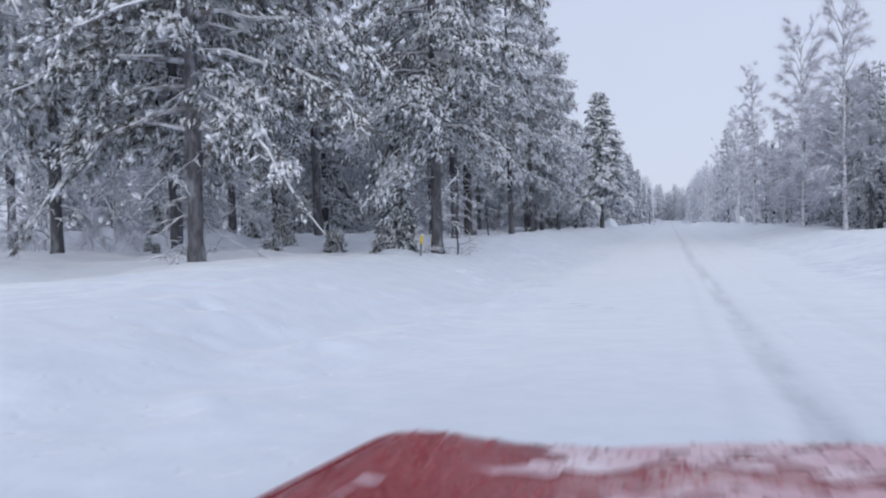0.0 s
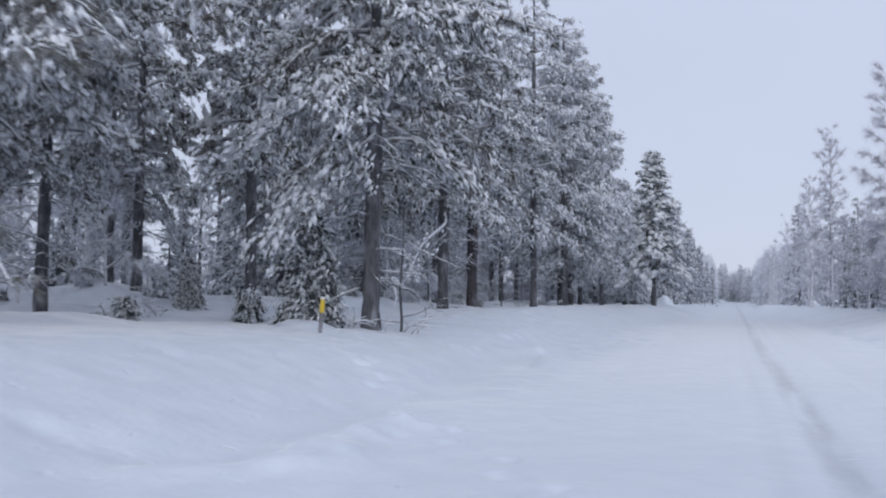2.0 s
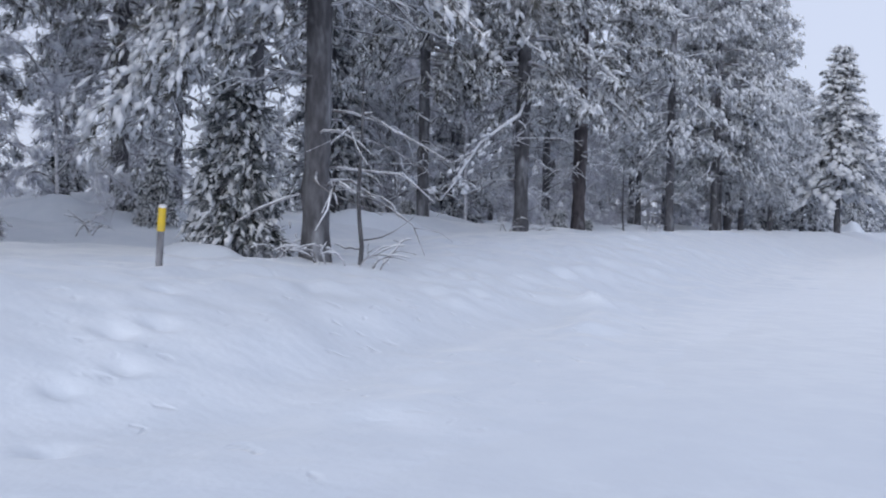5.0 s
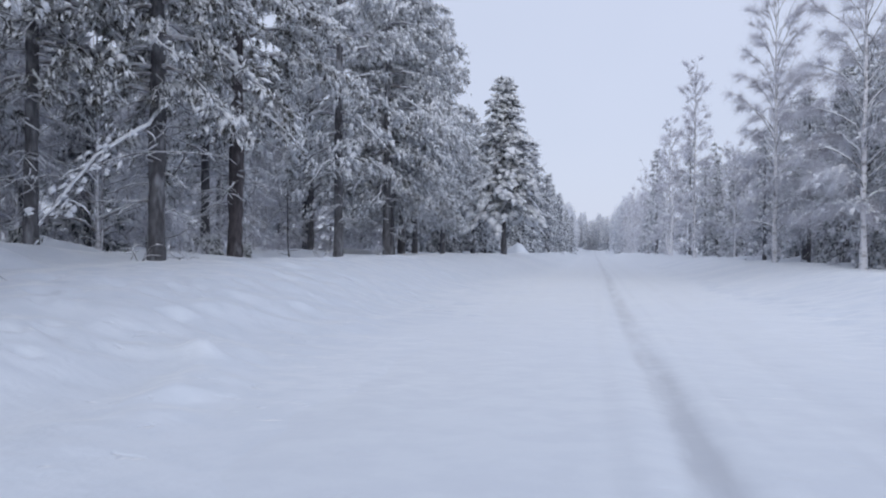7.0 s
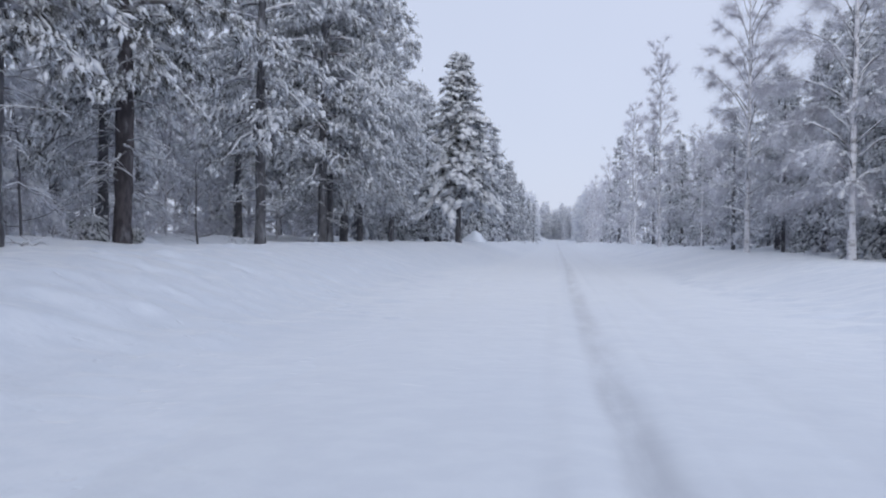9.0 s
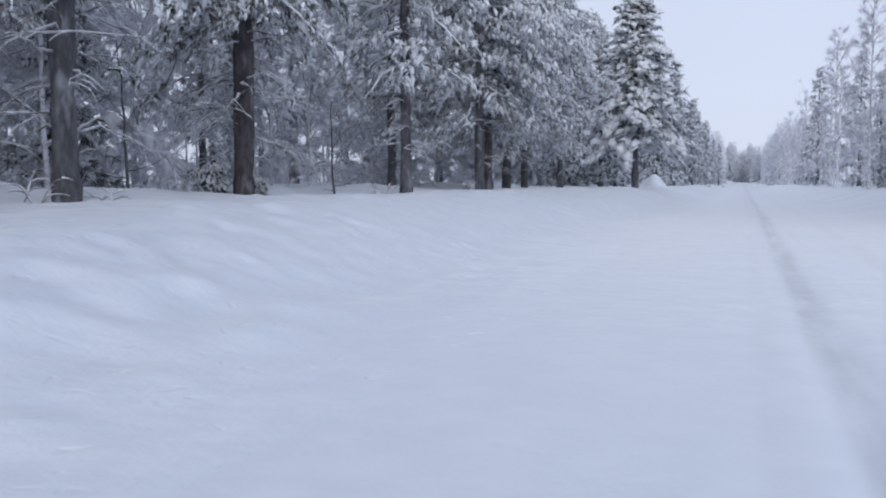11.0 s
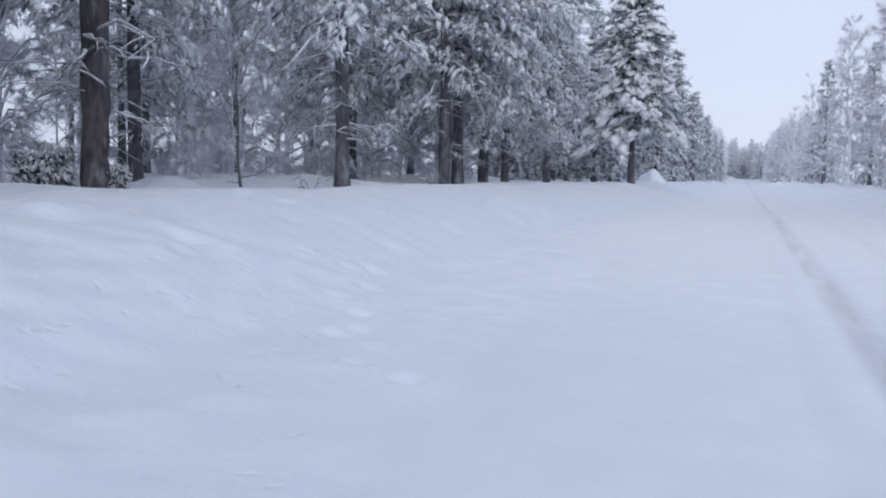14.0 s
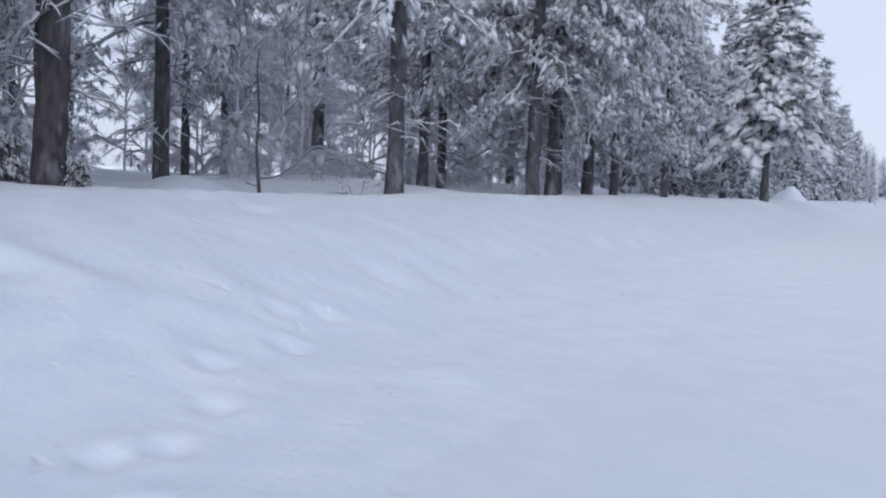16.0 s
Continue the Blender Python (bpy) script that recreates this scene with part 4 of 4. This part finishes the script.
# ---- snow mounds ----
def snow_mound(x, y, rx, ry, h, seed, label):
    rg = np.random.default_rng(seed)
    acc = Acc()
    n, m = 10, 22
    r = np.linspace(0, 1, n)[:, None]
    a = np.arange(m)[None] / m * 2 * math.pi
    wob = 1 + 0.16 * np.sin(2 * a + rg.uniform(0, 6)) + 0.10 * np.sin(3 * a + rg.uniform(0, 6)) + 0.06 * np.sin(5 * a + rg.uniform(0, 6))
    X, Y = x + rx * r * np.cos(a) * wob, y + ry * r * np.sin(a) * wob
    Z = ground_z(X, Y) - 0.03 + h * np.cos(r * 1.5) ** 1.2 * (1 + 0.2 * swell(X * 3, Y * 3, 2, 6))
    i, j = np.meshgrid(np.arange(n - 1), np.arange(m), indexing="ij")
    k = (j + 1) % m
    acc.add(np.stack([X, Y, Z], -1), np.stack([i * m + j, (i + 1) * m + j, (i + 1) * m + k, i * m + k], -1).reshape(-1, 4))
    return tagged(new("snow_mound", acc.mesh("snow_mound", SNOW)), label, "snow mound")


snow_mound(-6.1, 96.0, 1.05, 0.9, 0.82, 1, "rounded snow mound on the road verge")
snow_mound(-12.7, 41.7, 1.5, 1.3, 0.42, 2, "low snow-covered hummock at the forest edge")
snow_mound(-11.0, 37.2, 1.3, 1.1, 0.30, 3, "low snow-covered hummock at the forest edge")
snow_mound(-16.0, 32.6, 1.3, 1.0, 0.30, 4, "low snow-covered hummock at the forest edge")
snow_mound(-12.4, 24.5, 1.1, 0.9, 0.35, 5, "low snow-covered hummock at the forest edge")
snow_mound(-8.2, 28.9, 0.7, 0.6, 0.25, 6, "snow heaped round the saplings by the pine")
snow_mound(-11.5, 51.0, 1.0, 0.8, 0.22, 7, "low snow-covered hummock at the forest edge")

# ---- marker post ----
WOOD = material("weathered_wood", (0.12, 0.12, 0.13), 0.9, other=(0.22, 0.22, 0.24), scale=12, stretch=(1, 1, 0.2), bump=0.4)
YELLOW = material("yellow_plastic", (0.62, 0.42, 0.02), 0.5, other=(0.50, 0.36, 0.05), scale=9, bump=0.1)


def marker_post(x, y):
    z0 = float(ground_z(x, y))
    root = tagged(put(new("marker_post"), Matrix.Translation((x, y, z0)) @ Matrix.Rotation(radians(4), 4, "Y")), "grey wooden marker post with a yellow top in the snow", "marker post")
    bm = bmesh.new()
    bmesh.ops.create_cone(bm, cap_ends=True, segments=12, radius1=0.036, radius2=0.034, depth=0.75, matrix=Matrix.Translation((0, 0, 0.125)))
    part("post", bm, WOOD, root)
    bm = bmesh.new()
    bmesh.ops.create_cone(bm, cap_ends=True, segments=12, radius1=0.041, radius2=0.040, depth=0.24, matrix=Matrix.Translation((0, 0, 0.47)))
    bmesh.ops.bevel(bm, geom=[e for e in bm.edges if abs(e.verts[0].co.z - e.verts[1].co.z) < 1e-4], offset=0.006, segments=2, affect="EDGES")
    part("sleeve", bm, YELLOW, root, "yellow reflective sleeve")
    bm = bmesh.new()
    bmesh.ops.create_uvsphere(bm, u_segments=10, v_segments=6, radius=0.045, matrix=Matrix.Translation((0, 0, 0.60)) @ Matrix.Diagonal((1, 1, 0.5, 1)))
    part("snow_cap", bm, LOAD, root, "cap of snow", smooth=True)


marker_post(-6.87, 27.0)


# ---- dead shrubs at the forest edge ----
def dead_shrub(x, y, seed, h, n, label):
    rg = np.random.default_rng(seed)
    root = tagged(put(new("dead_shrub"), place(x, y)), label, "shrub")
    sn = Acc()
    for k in range(n):
        st = Acc()
        az = rg.uniform(0, 6.28)
        L = h * rg.uniform(0.5, 1.0)
        q = arc(rg, np.array([0.12 * rg.standard_normal(), 0.12 * rg.standard_normal(), -0.05]), az, 0.45 * L, rg.uniform(1.2, 2.4), rg.uniform(0.2, 1.3), n=7, wob=0.06)
        tube(st, q, np.linspace(0.012, 0.004, 7), 5)
        for j in range(3):
            t = arc(rg, along(q, rg.uniform(0.35, 0.9)), az + rg.uniform(-1.5, 1.5), rg.uniform(0.15, 0.4), rg.uniform(0.1, 0.8), 0.4, n=4)
            tube(st, t, np.linspace(0.006, 0.003, 4), 3)
            snow_line(rg, sn, t, np.full(4, 0.007), 0.6, 1.4)
        child("stem", st.mesh("shrub_stem", LIMB), root)
        snow_line(rg, sn, q, np.full(7, 0.010), 0.6, 1.3)
    tagged(child("snow_load", sn.mesh("shrub_snow", LOAD), root, "snow on the thin stems"), kind="stuff")


for k, (x, y, h, n) in enumerate(((-6.35, 29.9, 0.9, 4), (-6.75, 29.6, 0.7, 5), (-7.6, 29.5, 0.8, 5), (-9.3, 40.4, 0.7, 4), (-8.75, 41.0, 0.5, 4), (-11.9, 27.7, 0.9, 5), (-13.5, 31.4, 0.9, 6),
                                  (-14.7, 34.6, 0.8, 5), (-10.9, 45.6, 0.8, 5), (-16.2, 34.9, 0.8, 5), (-9.5, 53.2, 0.8, 5), (-11.0, 22.6, 1.0, 6), (-12.0, 23.6, 0.8, 5), (-9.0, 59.9, 0.8, 4), (-10.3, 20.0, 0.8, 5))):
    dead_shrub(x, y, 400 + k, h, n, "leafless snowy shrub at the forest edge")


def dead_sapling(x, y, seed, h, label):
    """A thin dead stem with bare side twigs, one of them bowed out low over the snow."""
    rg = np.random.default_rng(seed)
    root = tagged(put(new("dead_sapling"), place(x, y)), label, "sapling")
    st, sn = Acc(), Acc()
    p = np.stack([0.03 * np.cumsum(rg.standard_normal(9)), 0.03 * np.cumsum(rg.standard_normal(9)), np.linspace(-0.1, h, 9)], -1)
    tube(st, p, np.linspace(0.034, 0.010, 9), 7)
    child("stem", st.mesh("sapling_stem", BARK), root)
    ends = [(0.16, 0.3, 0.75, 0.05, -0.35), (0.12, 3.0, 0.55, -0.1, -0.2)]
    ends += [(rg.uniform(0.25, 0.95), rg.uniform(0, 6.28), rg.uniform(0.12, 0.35), rg.uniform(-0.1, 0.4), rg.uniform(0, 0.4)) for _ in range(8)]
    for t, az, L, rise, droop in ends:
        tw = Acc()
        q = arc(rg, along(p, t), az, L, rise, droop, n=6)
        tube(tw, q, np.linspace(0.010, 0.004, 6), 4)
        child("branch", tw.mesh("sapling_branch", BARK), root)
        snow_line(rg, sn, q, np.full(6, 0.006), 0.5, 1.0)
    tagged(child("snow_load", sn.mesh("sapling_snow", LOAD), root, "thin snow on the twigs"), kind="stuff")


dead_sapling(-6.5, 30.0, 501, 2.5, "thin dead sapling beside the large pine")
dead_sapling(-10.9, 44.3, 502, 2.8, "thin dead sapling at the forest edge")
dead_sapling(-9.7, 50.6, 503, 2.4, "thin dead sapling at the forest edge")


# ---- the woods where the road ends ----
def far_woods():
    rg = np.random.default_rng(77)
    nd, sn = Acc(), Acc()
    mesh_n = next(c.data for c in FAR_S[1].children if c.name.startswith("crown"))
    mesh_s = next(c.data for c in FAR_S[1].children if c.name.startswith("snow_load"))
    for src, acc, name in ((mesh_n, nd, "crown"), (mesh_s, sn, "snow_load")):
        co = np.empty(3 * len(src.vertices))
        src.vertices.foreach_get("co", co)
        co = co.reshape(-1, 3)
        tris = np.empty(len(src.loops), int)
        src.polygons.foreach_get("vertices", tris)
        sizes = np.empty(len(src.polygons), int)
        src.polygons.foreach_get("loop_total", sizes)
        starts = np.concatenate([[0], np.cumsum(sizes)[:-1]])
        groups = [tris[starts[sizes == q][:, None] + np.arange(q)] for q in (3, 4) if (sizes == q).any()]
        rg = np.random.default_rng(77)
        for k in range(190):
            side = k % 5
            if side < 2:
                x, y = (-1, 1)[side] * rg.uniform(7.5, 13) + 0.6, rg.uniform(250, 430)
            else:
                x, y = rg.uniform(-30, 34), rg.uniform(400, 470)
            h = rg.uniform(1.5, 2.1) if side >= 2 else rg.uniform(1.4, 2.0)
            a = rg.uniform(0, 6.28)
            c, s = math.cos(a), math.sin(a)
            v = co * np.array([1.15, 1.15, 1.0]) * h * (1.05 if name == "snow_load" else 1.0)
            v = np.stack([v[:, 0] * c - v[:, 1] * s + x, v[:, 0] * s + v[:, 1] * c + y, v[:, 2] + float(ground_z(x, y))], -1)
            # a second turned snow load whitens the far trees further, for haze
            turned = [v] if name == "crown" else [v, v[:, [1, 0, 2]] + np.array([x - y, y - x, 0.3])]
            for w in turned:
                base = acc.n
                acc.add(w, np.zeros((0, 3), int))
                for g in groups:
                    acc.f.append(g + base)
    root = tagged(new("far_woods"), "distant snowy spruce woods closing the road", "woods", kind="stuff")
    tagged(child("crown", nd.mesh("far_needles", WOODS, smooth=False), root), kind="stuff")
    tagged(child("snow_load", sn.mesh("far_snow", LOAD), root), kind="stuff")


far_woods()


# ---- the red car at the start of the drive ----
PAINT = material("red_car_paint", (0.33, 0.009, 0.015), 0.2, other=(0.28, 0.010, 0.017), scale=2, coat=0.35, bump=0.12, bump_scale=90, bump_dist=0.004, spec=0.5)
BLACK = material("black_plastic", (0.018, 0.019, 0.022), 0.6, other=(0.03, 0.03, 0.034), scale=30, bump=0.2, bump_scale=120, bump_dist=0.002)
RUBBER = material("tyre_rubber", (0.02, 0.02, 0.021), 0.85, other=(0.05, 0.05, 0.055), scale=14, bump=0.4)
ALLOY = material("wheel_alloy", (0.5, 0.5, 0.52), 0.35, metal=0.9, other=(0.4, 0.4, 0.42), scale=10)
GLASS = bpy.data.materials.new("tinted_glass")
GLASS.use_nodes = True
GLASS.node_tree.nodes["Principled BSDF"].inputs["Base Color"].default_value = (0.25, 0.28, 0.28, 1)
GLASS.node_tree.nodes["Principled BSDF"].inputs["Transmission Weight"].default_value = 1.0
GLASS.node_tree.nodes["Principled BSDF"].inputs["Roughness"].default_value = 0.03
LAMP = material("headlamp_lens", (0.55, 0.57, 0.6), 0.08, other=(0.35, 0.36, 0.38), scale=18, coat=1.0)
FROST_FILM = material("frost_film", (0.66, 0.52, 0.56), 0.5, other=(0.74, 0.66, 0.70), scale=9, bump=0.3, bump_scale=70, bump_dist=0.003, second=(0.46, 0.20, 0.24), second_scale=5, second_mix=0.6)
MELT = material("meltwater_beads", (0.30, 0.05, 0.06), 0.10, other=(0.42, 0.22, 0.25), scale=14, bump=0.5, bump_scale=60, bump_dist=0.005)

CAR = Vector((0.14, 3.49, 0.0))


def crown_line(u):
    """Height of the bonnet across the car, highest over the wings."""
    return np.interp(np.abs(u), [0, 0.25, 0.45, 0.62, 0.74, 0.81, 0.86, 0.90, 0.94, 0.975], [0.890, 0.882, 0.866, 0.870, 0.884, 0.893, 0.893, 0.888, 0.870, 0.835])


def bonnet_z(u, d):
    return crown_line(u) + 0.075 * (1.7 - np.minimum(d, 1.7)) - 0.85 * np.maximum(d - 1.66, 0) ** 2 * (1 + 0.2 * np.abs(u))


def panel(us, ds, name, mat, root, label="", shape=None, close=0.02):
    """A pressed sheet of some thickness over a grid across (us) and along (ds) the car."""
    U, D = np.meshgrid(us, ds, indexing="ij")
    Z = (shape or bonnet_z)(U, D)
    top = np.stack([U, D, Z], -1)
    n, m = U.shape
    acc = Acc()
    i, j = np.meshgrid(np.arange(n - 1), np.arange(m - 1), indexing="ij")
    f = np.stack([i * m + j, (i + 1) * m + j, (i + 1) * m + j + 1, i * m + j + 1], -1).reshape(-1, 4)
    acc.add(top, f)
    acc.add(top - np.array([0, 0, close]), f[:, ::-1])
    rim = [k * m for k in range(n)] + [(n - 1) * m + k for k in range(1, m)] + [k * m + m - 1 for k in range(n - 2, -1, -1)] + [k for k in range(m - 2, 0, -1)]
    flat = top.reshape(-1, 3)[rim]
    q = len(rim)
    r = np.arange(q)
    acc.add(np.concatenate([flat, flat - np.array([0, 0, close])]), np.stack([r, q + r, q + (r + 1) % q, (r + 1) % q], -1))
    ob = child(name, acc.mesh(name, mat), root, label)
    return ob


def loft(sections, name, mat, root, label=""):
    """A body skinned over cross sections (d, [(u, z), ...]), mirrored to both sides."""
    acc = Acc()
    rows = []
    for d, half in sections:
        pts = [(u, d, z) for u, z in half] + [(-u, d, z) for u, z in reversed(half)]
        rows.append(pts)
    v = np.array(rows)
    n, m = v.shape[:2]
    i, j = np.meshgrid(np.arange(n - 1), np.arange(m - 1), indexing="ij")
    acc.add(v, np.stack([i * m + j, i * m + j + 1, (i + 1) * m + j + 1, (i + 1) * m + j], -1).reshape(-1, 4))
    return child(name, acc.mesh(name, mat), root, label)


def red_car():
    root = tagged(put(new("car"), Matrix.Translation(CAR)), "red passenger car with a wet bonnet on the snowy road", "car")
    hood = panel(np.linspace(-0.872, 0.872, 61), np.concatenate([np.linspace(1.04, 1.6, 16), np.linspace(1.63, 2.2, 24)]), "bonnet", PAINT, root, "wet glossy red bonnet with melting snow")
    for sgn, us in ((-1, np.linspace(-0.975, -0.878, 10)), (1, np.linspace(0.878, 0.975, 10))):
        panel(us, np.concatenate([np.linspace(0.66, 1.6, 20), np.linspace(1.63, 2.15, 18)]), "wing", PAINT, root, "red front wing")
    # thin frost film with a ragged border, clear over the crest of the wing
    us, ds = np.arange(-0.90, 0.868, 0.008), np.arange(1.10, 2.05, 0.008)
    U, D = np.meshgrid(us, ds, indexing="ij")
    wave = 0.05 * crumple(U * 9, D * 9, 1.0) + 0.035 * crumple(U * 24, D * 24, 1.0)
    clear = ((U + 0.82 + 0.3 * wave) / 0.27) ** 2 + ((D - 1.63) / 0.20) ** 2 < 1
    on = ~clear & ((D > 1.46 + wave) | ((D < 1.37 + 0.6 * wave) & (U > -0.42 + 4 * wave))) & (crumple(U * 40, D * 40, 1.0) < 1.5)
    on &= ~((crumple(U * 18 + 7, D * 30, 1.0) > 0.7) & (U > -0.35))
    ii, jj = np.nonzero(on[:-1, :-1])
    m = U.shape[1]
    film, lift = Acc(), np.array([0, 0, 0.0022])
    top = np.stack([U, D, bonnet_z(U, D)], -1).reshape(-1, 3) + lift
    film.add(top, np.stack([ii * m + jj, (ii + 1) * m + jj, (ii + 1) * m + jj + 1, ii * m + jj + 1], -1))
    tagged(child("frost_film", film.mesh("frost_film", FROST_FILM), hood, "ragged film of melting frost"), kind="stuff")
    # beads of meltwater
    rg = np.random.default_rng(9)
    sn = Acc()
    nn = 1500
    u, d = rg.uniform(-0.86, 0.86, nn), rg.uniform(1.1, 1.95, nn)
    lumps(sn, rg, np.stack([u, d, bonnet_z(u, d) + 0.0012], -1), np.stack([np.ones(len(u)), 0.6 * rg.standard_normal(len(u)), 0 * u], -1),
          rg.uniform(0.3, 1.2, (len(u), 1)) * np.array([[0.0055, 0.0048, 0.0022]]), fine=False)
    tagged(child("meltwater", sn.mesh("meltwater", MELT), hood, "scattered beads of meltwater"), kind="stuff")
    # cowl, dashboard and wipers
    panel(np.linspace(-0.86, 0.86, 25), np.linspace(0.80, 1.03, 6), "cowl", BLACK, root, "black plastic cowl below the windscreen", shape=lambda a, b: 0.915 + 0.02 * np.cos(a * 1.5) - 0.05 * (b - 0.8), close=0.05)
    panel(np.linspace(-0.84, 0.84, 25), np.linspace(0.32, 0.79, 9), "dashboard", BLACK, root, "black dashboard top", shape=lambda a, b: 0.945 - 0.10 * np.abs(b - 0.62) - 0.03 * a * a, close=0.08)
    # lower body from the nose to the tail
    def half(w, zl, zh):
        return [(w - 0.10, zl), (w - 0.02, zl + 0.05), (w, zl + 0.25 * (zh - zl)), (w, zl + 0.6 * (zh - zl)), (w - 0.015, zl + 0.85 * (zh - zl)), (w - 0.05, zh)]
    nose = [(2.24, half(0.74, 0.34, 0.58)), (2.18, half(0.84, 0.26, 0.62)), (2.0, half(0.91, 0.22, 0.70)), (1.7, half(0.945, 0.22, 0.79)), (1.2, half(0.95, 0.22, 0.82)), (0.68, half(0.95, 0.22, 0.86))]
    loft(nose, "front_body", PAINT, root)
    tail = [(0.66, half(0.95, 0.22, 0.95)), (-0.4, half(0.95, 0.22, 0.96)), (-1.4, half(0.945, 0.22, 0.98)), (-2.1, half(0.90, 0.25, 0.98)), (-2.4, half(0.84, 0.30, 0.94))]
    loft(tail, "rear_body", PAINT, root)
    bm = bmesh.new()
    bmesh.ops.create_cube(bm, size=1, matrix=Matrix.Translation((0, 2.245, 0.46)) @ Matrix.Diagonal((1.44, 0.05, 0.26, 1)))
    bmesh.ops.bevel(bm, geom=bm.edges[:], offset=0.02, segments=2, affect="EDGES")
    part("bumper", bm, BLACK, root, "black front bumper and grille")
    bm = bmesh.new()
    bmesh.ops.create_cube(bm, size=1, matrix=Matrix.Translation((0, -2.40, 0.62)) @ Matrix.Diagonal((1.64, 0.04, 0.62, 1)))
    bmesh.ops.bevel(bm, geom=bm.edges[:], offset=0.015, segments=2, affect="EDGES")
    part("tailgate", bm, PAINT, root)
    bm = bmesh.new()
    bmesh.ops.create_cube(bm, size=1, matrix=Matrix.Translation((0, -0.1, 0.24)) @ Matrix.Diagonal((1.66, 4.2, 0.06, 1)))
    part("floor_pan", bm, BLACK, root)
    for sgn in (-1, 1):
        bm = bmesh.new()
        bmesh.ops.create_uvsphere(bm, u_segments=16, v_segments=10, radius=1, matrix=Matrix.Translation((sgn * 0.76, 2.07, 0.645)) @ Matrix.Diagonal((0.15, 0.15, 0.06, 1)))
        part("headlamp", bm, LAMP, root, "clear headlamp", smooth=True)
        # roof pillars
        for name, pts in (("front_pillar", [(0.90, 0.64, 0.93), (0.84, 0.36, 1.16), (0.77, 0.02, 1.40), (0.70, -0.25, 1.475)]), ("rear_pillar", [(0.90, -2.1, 0.95), (0.80, -1.8, 1.25), (0.68, -1.45, 1.46)]), ("door_pillar", [(0.93, -0.35, 0.95), (0.70, -0.42, 1.48)])):
            acc = Acc()
            tube(acc, [(sgn * a, b, c) for a, b, c in pts], 0.045, 8)
            child(name, acc.mesh(name, BLACK if name == "front_pillar" else PAINT), root, "black trimmed windscreen pillar" if name == "front_pillar" else "")
        for d in (1.38, -1.38):
            acc = Acc()
            a = np.linspace(0, 2 * math.pi, 33)
            tube(acc, np.stack([np.full(33, sgn * 0.83), d + 0.25 * np.cos(a), 0.315 + 0.25 * np.sin(a)], -1), 0.075, 10)
            wheel = child("wheel", acc.mesh("tyre", RUBBER), root, "black winter tyre")
            bm = bmesh.new()
            bmesh.ops.create_cone(bm, cap_ends=True, segments=28, radius1=0.20, radius2=0.185, depth=0.12, matrix=Matrix.Translation((sgn * 0.83, d, 0.315)) @ Matrix.Rotation(radians(90), 4, "Y"))
            part("rim", bm, ALLOY, wheel, "grey alloy rim")
    panel(np.linspace(-0.72, 0.72, 21), np.linspace(-1.5, -0.22, 15), "roof", PAINT, root, shape=lambda a, b: 1.50 - 0.05 * a * a - 0.05 * (b + 0.8) ** 2, close=0.04)


red_car()
